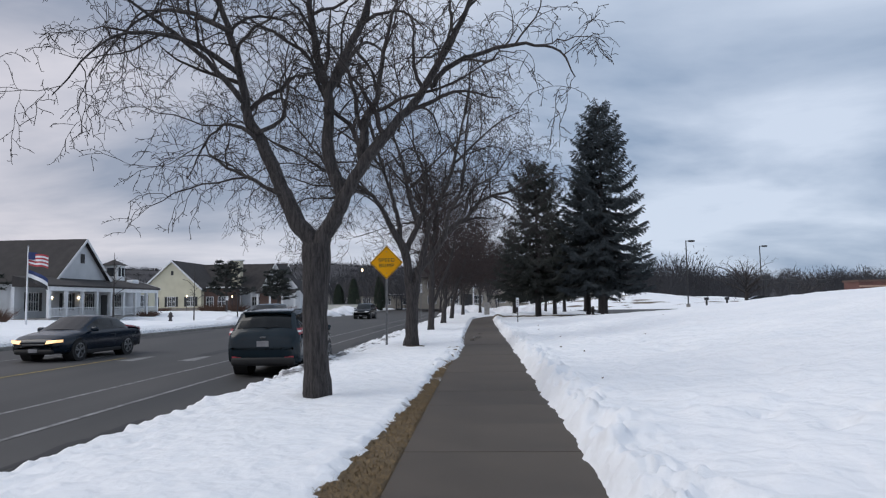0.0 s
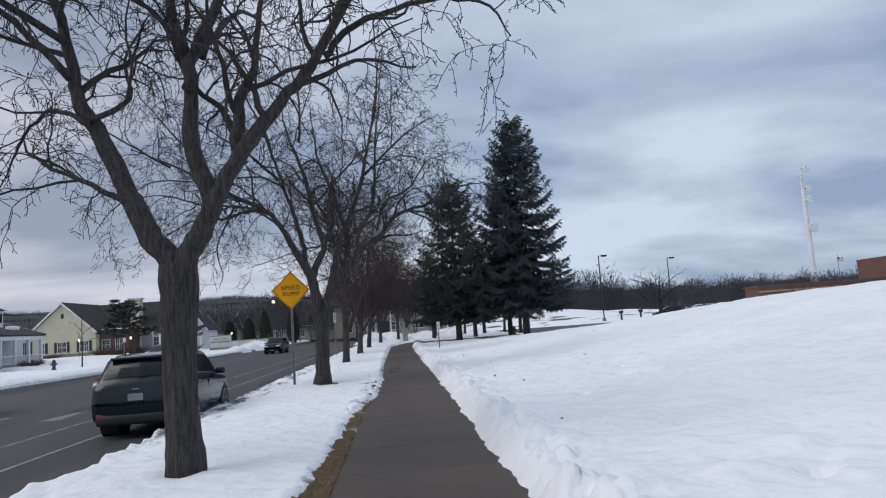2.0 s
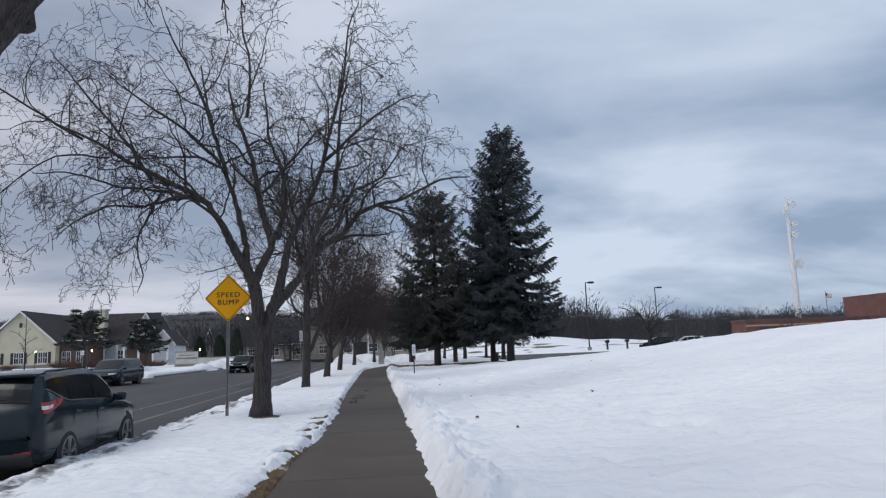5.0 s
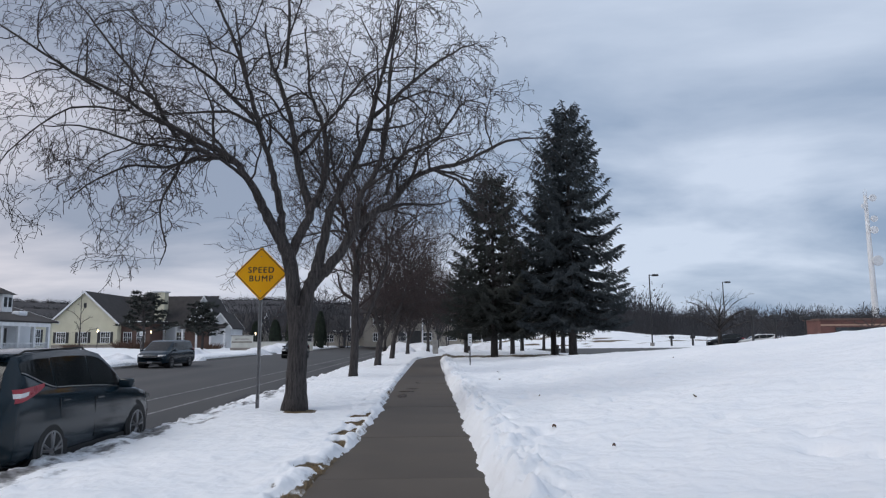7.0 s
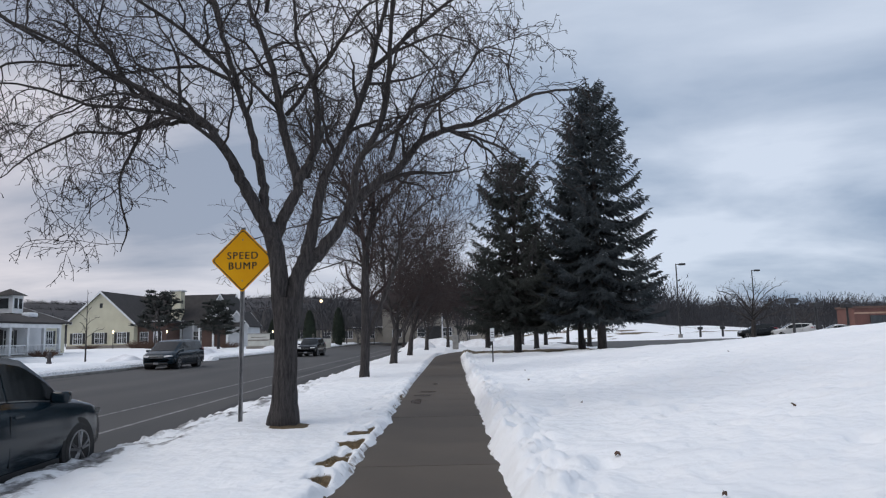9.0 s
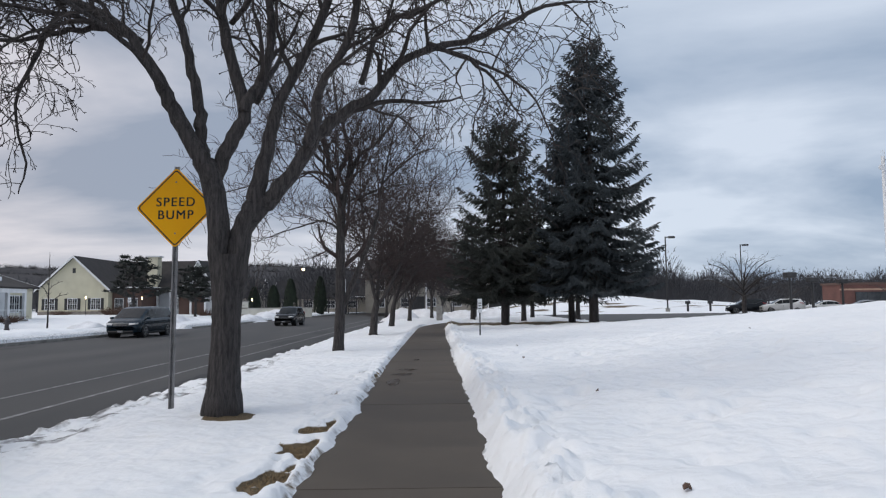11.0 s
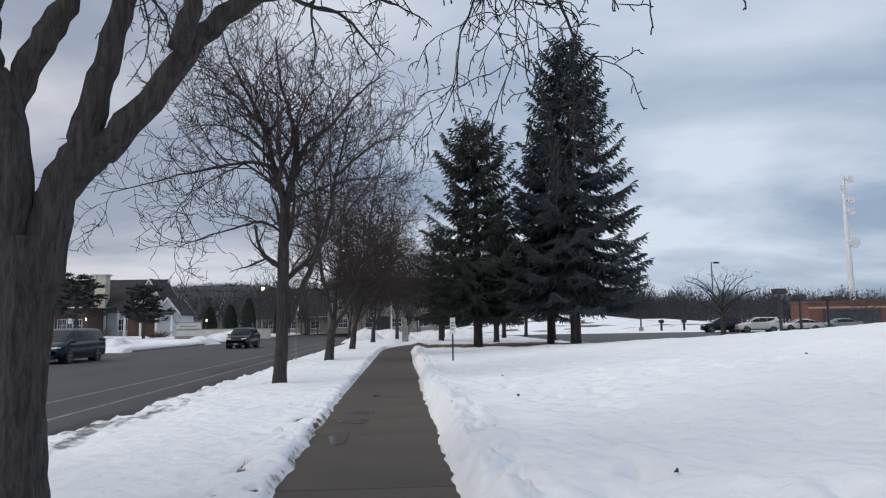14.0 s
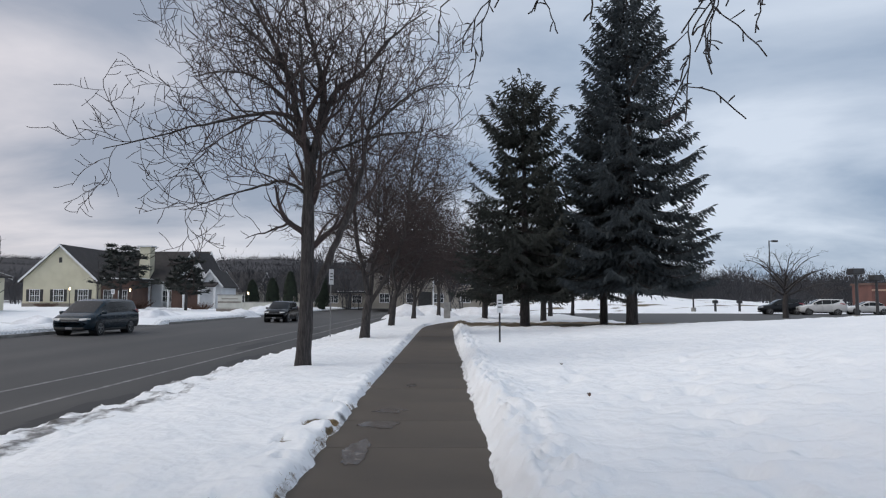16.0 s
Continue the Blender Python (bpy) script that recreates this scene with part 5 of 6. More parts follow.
def white_house():
    hs = thing("house", "white-gabled single-storey house with a long columned porch", "house")
    gable_walls(hs, "x", -75, -38.8, 60.5, 69.5, 0.0, 4.0, 7.9, M_WHITESIDING, "white siding with a gable")
    gable_roof(hs, "x", -75, -38.8, 60.5, 69.5, 4.0, 7.9)
    part("vent", Shape().box(-38.79, 64.7, 5.7, -38.74, 65.3, 6.6), M_SHUTTER, hs)
    # porch with low roof
    pr = [(-38.8, 4.15), (-35.6, 3.35), (-35.6, 3.2), (-38.8, 3.2)]
    part("porch_roof", Shape().prism(pr, "y", 55.0, 74.5), M_ROOF, hs, "low shingle porch roof")
    part("porch_beam", Shape().box(-35.95, 55.1, 2.85, -35.65, 74.4, 3.2), M_WHITE, hs, "white porch beam")
    part("porch_floor", Shape().box(-38.8, 55.0, 0.0, -35.5, 74.5, 0.55), M_KERB, hs)
    part("porch_wall", Shape().box(-39.0, 55.2, 0.5, -38.7, 76.5, 3.4), M_WHITESIDING, hs)
    for k in range(9):
        y = 55.3 + k * 2.37
        part("column", Shape().box(-35.92, y - 0.14, 0.55, -35.66, y + 0.14, 2.86, 0.02), M_WHITE, hs, "white square porch column")
    for k in range(8):
        if k in (3,):
            continue
        y0 = 55.3 + k * 2.37 + 0.14
        ra = Shape().box(-35.83, y0, 1.35, -35.75, y0 + 2.09, 1.43).box(-35.83, y0, 0.65, -35.75, y0 + 2.09, 0.72)
        for j in range(11):
            ra.box(-35.81, y0 + 0.09 + j * 0.19, 0.7, -35.77, y0 + 0.13 + j * 0.19, 1.36)
        part("railing", ra, M_WHITE, hs, "white porch railing")
    for y in (57.6, 62.5, 66.0, 71.5):
        window(hs, "x", y, 1.2, 1.3, 1.5, -38.7)
    part("door", Shape().box(-38.72, 68.3, 0.55, -38.62, 69.3, 2.65), M_SHUTTER, hs)
    for y in (60.0, 64.3):
        part("porch_lamp", Shape().box(-38.7, y - 0.08, 2.2, -38.5, y + 0.08, 2.45, 0.03), M_LAMPGLOW, hs, "lit porch lamp")
    # rear wing with cupola
    gable_walls(hs, "y", 69.5, 83, -52.5, -40.2, 0.0, 3.6, 5.6, M_YELLOWSIDING, "pale yellow siding")
    gable_roof(hs, "y", 69.5, 83, -52.5, -40.2, 3.6, 5.6)
    window(hs, "x", 80.0, 1.2, 1.4, 1.5, -40.18)
    cup = part("cupola", Shape().box(-42.3, 75.0, 4.4, -40.7, 76.6, 6.1), M_WHITE, hs, "white roof cupola")
    part("cupola_roof", Shape().add([(-42.6, 74.7, 6.1), (-40.4, 74.7, 6.1), (-40.4, 76.9, 6.1), (-42.6, 76.9, 6.1), (-41.5, 75.8, 6.75)], [(0, 1, 4), (1, 2, 4), (2, 3, 4), (3, 0, 4), (3, 2, 1, 0)]), M_ROOF, cup)
    for dy in (0.25, 0.95):
        part("cupola_pane", Shape().box(-40.70, 75.0 + dy, 4.85, -40.66, 75.45 + dy, 5.8), M_WINDOW, cup)
    part("cupola_pane", Shape().box(-41.9, 74.96, 4.85, -41.1, 75.0, 5.8), M_WINDOW, cup)
    part("roof_snow", Shape().box(-38.7, 73.2, 3.9, -37.9, 74.5, 4.35, 0.15), M_SNOWCAP, hs, "lump of snow on the eave")


white_house()


def yellow_house():
    hs = thing("house", "pale yellow gabled house with black shutters and white trim", "house")
    x0, x1, y0 = -56.1, -46.3, 111.7
    gable_walls(hs, "y", y0, 130, x0, x1, 0.3, 4.3, 8.8, M_YELLOWSIDING, "pale yellow clapboard gable wall")
    for k in range(28):
        z = 0.9 + k * 0.28
        wdt = 4.9 if z < 4.3 else max(0.0, 4.9 * (8.8 - z) / 4.5)
        if wdt > 0.2:
            part("clapboard", Shape().box(-51.2 - wdt, y0 - 0.03, z, -51.2 + wdt, y0 - 0.005, z + 0.02), M_YELLOWSIDING, hs)
    gable_roof(hs, "y", y0, 130, x0, x1, 4.3, 8.8)
    part("stone_base", Shape().box(x0 - 0.05, y0 - 0.1, 0.0, x1 + 0.05, y0, 1.05), M_STONE, hs, "grey stone base course")
    for u in (-54.5, -51.3, -48.0):
        window(hs, "y", u, 1.35, 1.25, 1.5, y0)
    part("vent", Shape().box(-51.4, y0 - 0.05, 6.5, -51.0, y0, 7.2), M_SHUTTER, hs)
    # cross wing
    gable_walls(hs, "x", -52, -35.6, 119.0, 129.0, 0.3, 4.2, 8.7, M_WHITESIDING, "white gable wing")
    gable_roof(hs, "x", -52, -35.6, 119.0, 129.0, 4.2, 8.7)
    ch = part("chimney", Shape().box(-43.9, 119.1, 3.5, -42.4, 120.7, 9.2), M_YELLOWSIDING, hs, "pale yellow boxed chimney")
    part("chimney_cap", Shape().box(-44.25, 118.95, 9.2, -42.15, 120.85, 9.4), M_WHITE, ch)
    gable_walls(hs, "y", 116.5, 124, -37.3, -33.1, 0.3, 4.7, 8.3, M_WHITESIDING, "white front gable")
    gable_roof(hs, "y", 116.5, 124, -37.3, -33.1, 4.7, 8.3, 0.35)
    gable_walls(hs, "y", 115.5, 122, -33.9, -30.7, 0.3, 3.6, 5.6, M_WHITESIDING, "lower white gable")
    gable_roof(hs, "y", 115.5, 122, -33.9, -30.7, 3.6, 5.6, 0.3)
    part("porch_roof", Shape().prism([(111.9, 4.1), (119.0, 4.1), (119.0, 4.5), (111.9, 4.3)], "x", -46.3, -41.0), M_ROOF, hs)
    part("roof_snow", Shape().box(-46.0, 113.0, 4.3, -41.2, 118.0, 4.5, 0.08), M_SNOWCAP, hs, "thin snow on a low roof")
    part("porch_wall", Shape().box(-46.3, 113.0, 0.3, -42.0, 119.0, 4.1), M_BROWNSIDING, hs, "brown brick porch wall")
    for k in range(5):
        part("column", Shape().box(-42.0 + k * 1.9, 117.9, 0.3, -41.75 + k * 1.9, 118.15, 4.1), M_WHITE, hs)
    part("entrance_roof", Shape().prism([(114.2, 3.3), (116.5, 4.2), (116.5, 4.4), (114.2, 3.5)], "x", -38.0, -31.2), M_ROOF, hs, "low shingle entrance roof")
    # brown sheet behind the columns; its dark colour also stands for the porch shade
    part("porch_shade_wall", Shape().box(-37.6, 115.3, 0.3, -33.95, 115.4, 3.5), M_BROWNSIDING, hs, "brown entrance wall with porch shade in its colour")
    for k in range(4):
        part("column", Shape().box(-37.8 + k * 2.1, 114.3, 0.3, -37.55 + k * 2.1, 114.55, 3.35), M_WHITE, hs)
    window(hs, "y", -38.5, 1.3, 1.6, 1.5, 116.5, False)
    window(hs, "y", -34.3, 1.3, 1.0, 1.5, 115.5, False)
    for u in (-45.3, -43.3):
        window(hs, "y", u, 1.3, 1.1, 1.5, 112.98, False)
    return hs


yellow_house()


def apartment_block():
    b = thing("apartment_building", "beige two-storey apartment building behind bare trees", "building")
    part("wall", Shape().box(-12, 132, 0.2, 22, 146, 6.3), M_BEIGE_SHADED, b)
    gable_roof(b, "x", -12, 22, 132, 146, 6.3, 9.6, 0.6, 0.2)
    for k in range(7):
        for z in (1.2, 4.1):
            window(b, "y", -9.5 + k * 4.4, z, 1.5, 1.35, 132, False)
    for k in (1, 4):
        x = -7.3 + k * 4.4
        # no real recess: a flat near-black panel paints its shade on the wall
        part("entrance_shade", Shape().box(x - 1.1, 131.9, 0.2, x + 1.1, 132.05, 2.9), M_SHUTTER, b, "flat dark panel painting the shade of an entrance")
        for sg in (-1, 1):
            part("porch_post", Shape().box(x + sg * 1.4 - 0.12, 129.8, 0.1, x + sg * 1.4 + 0.12, 130.05, 5.3), M_WHITE, b)
        part("porch_roof", Shape().prism([(x - 2, 5.2), (x + 2, 5.2), (x, 6.6)], "y", 129.6, 132), M_ROOF, b)
    w = thing("apartment_building", "low brown-roofed beige building across the street", "building")
    gable_walls(w, "x", -32, -10, 150, 160, 0.2, 3.2, 6.4, M_BEIGE_SHADED, "beige siding")
    gable_roof(w, "x", -32, -10, 150, 160, 3.2, 6.4)
    part("roof_snow", Shape().box(-20, 149.6, 3.05, -12, 150.6, 3.3, 0.1), M_SNOWCAP, w)
    for k in range(5):
        window(w, "y", -29.5 + k * 4.4, 1.1, 1.6, 1.3, 150, False)
    g = thing("house", "low brown house with a snowy gable behind arborvitaes", "house")
    gable_walls(g, "x", -62, -36, 152, 164, 0.2, 3.4, 7.0, M_BEIGE_SHADED, "beige siding")
    gable_roof(g, "x", -62, -36, 152, 164, 3.4, 7.0)
    for k in range(5):
        window(g, "y", -59 + k * 5, 1.1, 1.6, 1.3, 152, False)


apartment_block()


def brick_building():
    b = thing("brick_building", "low red brick building with dark windows and a flat roof", "building")
    part("wall", Shape().box(71.8, 135.4, 0, 150, 141, 4.2), M_BRICK, b, "red brick wall")
    part("parapet", Shape().box(71.6, 135.2, 4.2, 150.2, 141.2, 4.55), M_BROWNSIDING, b)
    part("brick_band", Shape().box(71.78, 135.34, 3.2, 150, 135.4, 3.5), M_BRICKPALE, b, "paler brick band")
    for k, (x0, x1) in enumerate(((74.5, 85), (88, 97), (99.5, 105), (108, 120), (124, 140))):
        wn_ = part("window", Shape().box(x0, 135.3, 0.4, x1, 135.42, 2.9), M_WINDOW, b, "dark window strip")
        for j in range(int((x1 - x0) / 2.2) + 1):
            part("mullion", Shape().box(x0 + j * 2.2, 135.25, 0.4, x0 + j * 2.2 + 0.1, 135.31, 2.9), M_DARKSTEEL, wn_)
    part("pier", Shape().box(97.3, 134.7, 0, 99.2, 135.4, 4.3), M_BRICK, b)
    part("stair_tower", Shape().box(110, 141.5, 0, 126, 160, 9.6), M_BRICK, b)


brick_building()


# ---- masts, lamps, flags ----
def radio_mast():
    t = thing("radio_mast", "tall white monopole mast with round dish antennas", "mast", pose(134.9, 217, 0))
    part("pole", Shape().tube([(0, 0, 0), (0, 0, 25), (0, 0, 44.5)], [1.0, 0.75, 0.5], 14), M_WHITE, t)
    for z, a, r in ((24, 0.4, 1.6), (33.5, 0.7, 1.2), (37, 0.3, 1.0), (43.5, 0, 1.1), (41, 2.8, 0.8)):
        x, y = math.cos(a) * 1.5, -0.8
        d = part("dish_antenna", Shape().tube([(x, y - 0.6, z), (x, y - 0.2, z), (x, y, z)], [r, r, r * 0.7], 16), M_WHITE, t, "white drum antenna")
        part("bracket", Shape().tube([(0, 0, z), (x, y, z)], [0.12, 0.12], 5), M_GALV, d)
    for a in (0, 2.1, 4.2):
        part("whip_antenna", Shape().tube([(math.cos(a) * 0.5, math.sin(a) * 0.5, 44), (math.cos(a) * 0.5, math.sin(a) * 0.5, 46.5)], [0.08, 0.05], 5), M_WHITE, t)


radio_mast()


def lot_lamp(x, y, h, heads=1, big=1.0):
    lp = thing("parking_lamp", "dark steel parking lot lamp post with box head", "street lamp", pose(x, y, height(x, y) if not (11 < x < 150 and 60 < y < 100) else 0.03), "parking lot lamps")
    part("base", Shape().tube([(0, 0, -0.3), (0, 0, 0.45)], [0.28, 0.28], 12), M_KERB, lp)
    part("pole", Shape().tube([(0, 0, 0.4), (0, 0, h)], [0.10, 0.08], 8), M_DARKSTEEL, lp)
    if heads == 1:
        part("arm", Shape().box(0, -0.05, h - 0.12, 0.5, 0.05, h - 0.02), M_DARKSTEEL, lp)
        part("lamp_head", Shape().box(0.4, -0.22, h - 0.22, 1.2, 0.22, h + 0.05, 0.05), M_DARKSTEEL, lp)
    else:
        part("lamp_head", Shape().box(-0.42 * big, -0.3, h - 0.05, 0.42 * big, 0.3, h + 0.3, 0.06), M_DARKSTEEL, lp)


lot_lamp(29.75, 99.6 + 1.8, 9.6)
lot_lamp(46.9, 118.4, 9.4)
lot_lamp(23.4, 58.2, 2.75, 2, 0.8)
lot_lamp(27.2, 62.5, 2.75, 2, 0.8)
lot_lamp(32.0, 67.0, 2.75, 2, 0.8)


def flag_pole(x, y, z, h, size, label):
    fp = thing("flagpole", label, "flagpole", pose(x, y, z))
    part("pole", Shape().tube([(0, 0, -0.2), (0, 0, h)], [0.07, 0.04], 8), M_WHITE if size > 1.5 else M_DARKSTEEL, fp)
    part("ball", Shape().tube([(0, 0, h), (0, 0, h + 0.06), (0, 0, h + 0.12)], [0.03, 0.08, 0.03], 8), M_RIM, fp)

    def cloth(top, hgt, rows_n, mats, drop):
        for k in range(rows_n):
            s = Shape()
            v = []
            for j in range(9):
                f = j / 8
                xx, yy = f * size * 0.9, 0.12 * math.sin(f * 7)
                zz = top - drop * f * f * size - 0.1 * math.sin(f * 5)
                v += [(xx, yy, zz - hgt * k / rows_n), (xx, yy, zz - hgt * (k + 1) / rows_n)]
            s.add(v, [(2 * j, 2 * j + 1, 2 * j + 3, 2 * j + 2) for j in range(8)])
            part("stripe", s, mats[k % len(mats)], fp)

    cloth(h - 0.35, size * 0.55, 7, (M_FLAG_RED, M_WHITE), 0.25)
    v = [(0.01, -0.03, h - 0.35), (0.38 * size, 0.06 * 2.6 - 0.05, h - 0.40), (0.38 * size, 0.06 * 2.6 - 0.05, h - 0.35 - size * 0.36), (0.01, -0.03, h - 0.35 - size * 0.32)]
    part("canton", Shape().add(v, [(0, 1, 2, 3)]), M_FLAG_BLUE, fp)
    if size > 1.5:
        cloth(h - 0.6 - size * 0.6, size * 0.5, 3, (M_FLAG_BLUE, M_WHITE, M_SHUTTER), 0.5)


flag_pole(-31.7, 46.5, 0.3, 5.4, 1.6, "white flagpole with a striped flag and a dark flag below")
flag_pole(88.0, 134.0, 0.0, 9.5, 1.4, "flagpole with a small striped flag by the brick building")


# ---- small street things ----
def garden_lamp(x, y):
    g = thing("garden_lamp", "black garden lamp post with a lit lantern in snow", "lamp post", pose(x, y, height(x, y)), "garden lamps")
    part("post", Shape().tube([(0, 0, -0.2), (0, 0, 2.1)], [0.05, 0.04], 8), M_DARKSTEEL, g)
    part("lantern", Shape().tube([(0, 0, 2.1), (0, 0, 2.35), (0, 0, 2.42)], [0.06, 0.10, 0.04], 8), M_LAMPGLOW, g, "lit lantern")


for gx_, gy_ in ((-44.3, 101.6), (-38.2, 104.0), (-26.0, 112.0), (-34.0, 118.0)):
    garden_lamp(gx_, gy_)


def street_light(x, y, h):
    g = thing("street_light", "street light with a lit warm globe", "street lamp", pose(x, y, 0.2))
    part("pole", Shape().tube([(0, 0, -0.3), (0, 0, h), (0.4, -0.3, h + 0.2)], [0.12, 0.08, 0.05], 8), M_DARKSTEEL, g)
    part("globe", Shape().tube([(0.5, -0.4, h - 0.25), (0.5, -0.4, h), (0.5, -0.4, h + 0.25)], [0.12, 0.27, 0.12], 10), M_LAMPGLOW, g, "lit globe")


street_light(-25.9, 146.4, 8.3)


def hydrant(x, y):
    g = thing("fire_hydrant", "dark fire hydrant standing in the snow bank", "hydrant", pose(x, y, height(x, y)))
    part("barrel", Shape().tube([(0, 0, -0.2), (0, 0, 0.1), (0, 0, 0.12), (0, 0, 0.55), (0, 0, 0.6), (0, 0, 0.75)], [0.16, 0.16, 0.12, 0.12, 0.17, 0.05], 12), M_HYDRANT, g)
    part("outlet", Shape().tube([(-0.22, 0, 0.42), (0.22, 0, 0.42)], [0.07, 0.07], 8), M_HYDRANT, g)


hydrant(-25.4, 55.2)
hydrant(9.2, 58.0)


def sapling(x, y, h, seed):
    rng = random.Random(seed)
    return make_tree("thin leafless sapling planted in the snowy lawn", ([(0, 0, 0), (0.02, 0, h * 0.5), (0, 0.02, h)], 0.06, 0.012), auto_limbs(rng, h * 0.95, h * 0.4, 1.3, 7, 0.022), pose(x, y, height(x, y) + 0.02), seed, None, "saplings", gap=2.2, len=0.35, thick=1.4, levels=2)


sapling(-24.9, 58.6, 5.6, 61)
sapling(-23.0, 42.0, 4.6, 62)
sapling(-25.5, 71.0, 5.0, 63)


def arborvitae(x, y, h, seed):
    rng = random.Random(seed)
    t = thing("arborvitae", "dark columnar arborvitae shrub in the snow", "shrub", pose(x, y, 0.4), "arborvitaes")
    s = Shape()
    for k in range(900):
        z = h * rng.random() ** 0.8
        r = 1.05 * (1 - (z / h) ** 2.2) ** 0.6 * rng.uniform(0.75, 1.06) + 0.05
        a = rng.random() * 6.283
        p = Vector((math.cos(a) * r, math.sin(a) * r, z))
        w = Vector((math.cos(a) * 0.3, math.sin(a) * 0.3, 1)).normalized()
        sd = Vector((-math.sin(a), math.cos(a), 0)) * 0.14
        s.add([p - w * 0.1, p + sd + w * 0.15, p + w * 0.5, p - sd + w * 0.15], [(0, 1, 2, 3)])
    part("leaves", s, M_HEDGE, t)
    part("trunk", Shape().tube([(0, 0, -0.3), (0, 0, h * 0.9)], [0.6, 0.1], 8), M_HEDGE, t)


for ax, ay, ah in ((-26.5, 127, 4.2), (-23.5, 126, 5.2), (-19.0, 128, 5.6), (-30.5, 130, 4.0)):
    arborvitae(ax, ay, ah, int(ay * 10))


def monument():
    t = thing("monument_sign", "cream stone entrance sign with a long low wall", "sign", pose(-24.5, 99.5, 0.2, 0, 0, 8))
    part("panel", Shape().box(-1.35, -0.2, 0.3, 1.35, 0.2, 1.85, 0.05), M_SIGNSTONE, t)
    part("cap", Shape().box(-1.45, -0.27, 1.85, 1.45, 0.27, 1.95, 0.03), M_KERB, t)
    part("lettering", Shape().box(-1.3, -0.23, 0.98, 1.3, -0.205, 1.16).box(-0.9, -0.23, 1.4, 0.9, -0.205, 1.5), M_STONE, t, "unreadable lines")
    part("base", Shape().box(-1.5, -0.3, -0.3, 1.5, 0.3, 0.32, 0.03), M_STONE, t)
    w = thing("garden_wall", "long low white wall behind the snow", "wall", pose(-22, 112, 0.2))
    part("wall", Shape().box(-6.5, -0.2, -0.3, 4.5, 0.2, 1.0), M_SIGNSTONE, w)
    part("cap", Shape().box(-6.6, -0.27, 1.0, 4.6, 0.27, 1.1), M_KERB, w)


monument()
for bx, by in ((32.4, 101.6), (35.4, 101.9)):
    bo = thing("bollard", "dark bollard with a round collar at the lot edge", "bollard", pose(bx, by, height(bx, by)), "bollards")
    part("post", Shape().tube([(0, 0, -0.3), (0, 0, 1.0)], [0.16, 0.14], 8), M_DARKSTEEL, bo)
    part("head", Shape().box(-0.3, -0.2, 0.95, 0.3, 0.2, 1.35, 0.08), M_DARKSTEEL, bo)
    part("arm", Shape().tube([(0.1, 0, 1.3), (0.1, 0, 1.9)], [0.04, 0.04], 6), M_DARKSTEEL, bo)
ut = thing("utility_box", "pale grey utility pedestal beside the path", "utility box", pose(0.6, 81.5, 0.1))
part("body", Shape().box(-0.3, -0.25, -0.2, 0.3, 0.25, 1.15, 0.04), M_KERB, ut)
part("lid", Shape().box(-0.33, -0.28, 1.15, 0.33, 0.28, 1.22, 0.02), M_KERB, ut)


def snow_heap(x, y, rx, ry, h, seed, label="lumpy ploughed snow heap"):
    n, k = 22, 9
    s = Shape()
    v = [(0, 0, h)]
    for j in range(1, k + 1):
        for i in range(n):
            a, f = 6.283 * i / n, j / k
            w = 1 + 0.35 * (noise.noise(Vector((math.cos(a) * 1.7 + seed, math.sin(a) * 1.7, f * 2))))
            v.append((math.cos(a) * rx * f * w, math.sin(a) * ry * f * w, h * (1 - f ** 1.7) + 0.22 * h * noise.noise(Vector((math.cos(a) * f * 3, math.sin(a) * f * 3, seed))) - 0.25 * f))
    fc = [(0, 1 + i, 1 + (i + 1) % n) for i in range(n)]
    for j in range(k - 1):
        for i in range(n):
            p, q = 1 + j * n + i, 1 + j * n + (i + 1) % n
            fc.append((p, p + n, q + n, q))
    ob = solid("snow_bank", s.add(v, fc), M_SNOWHEAP, label, "snow heap", smooth=True, group="ploughed snow heaps")
    ob.location = (x, y, 0.05)


M_SNOWHEAP = surf("heaped_snow", (0.62, 0.62, 0.64), (0.86, 0.87, 0.9), 0.8, 0.85, 0.5, 9, spread=0.4, depth=0.05)
for i, (hx, hy, rx, ry, hh) in enumerate(((-20.5, 69.0, 1.6, 3.2, 1.1), (-21.5, 73.5, 2.0, 3.0, 0.9), (-20.5, 55.2, 1.5, 2.4, 0.9), (-22.5, 68.0, 2.2, 2.2, 1.2), (-19.8, 88.0, 1.5, 5.0, 0.9), (-20.0, 96.0, 2.0, 5.0, 1.2), (-21, 106, 3, 6, 1.4), (-3.2, 84.0, 2.2, 3.0, 1.5), (-1.5, 92.0, 3.5, 3.0, 1.3), (3.6, 98.0, 3.0, 2.5, 1.0), (-24, 44, 1.6, 4, 0.5), (8.0, 104.0, 4.0, 2.5, 1.0))):
    snow_heap(hx, hy, rx, ry, hh * 0.72, i * 3.7)


# ---- bare tree over the lot, woods and hills ----
make_tree("wide bare tree at the edge of the parking lot", ([(0, 0, 0), (0, 0, 1.2), (0.1, 0, 2.0)], 0.22, 0.2),
          auto_limbs(random.Random(9), 4.0, 1.8, 5.2, 12, 0.09), pose(29.6, 79.0, 0.03), 91, None, "lot trees", gap=2.0, thick=2.6, levels=3, droop=0.05, len=0.9)
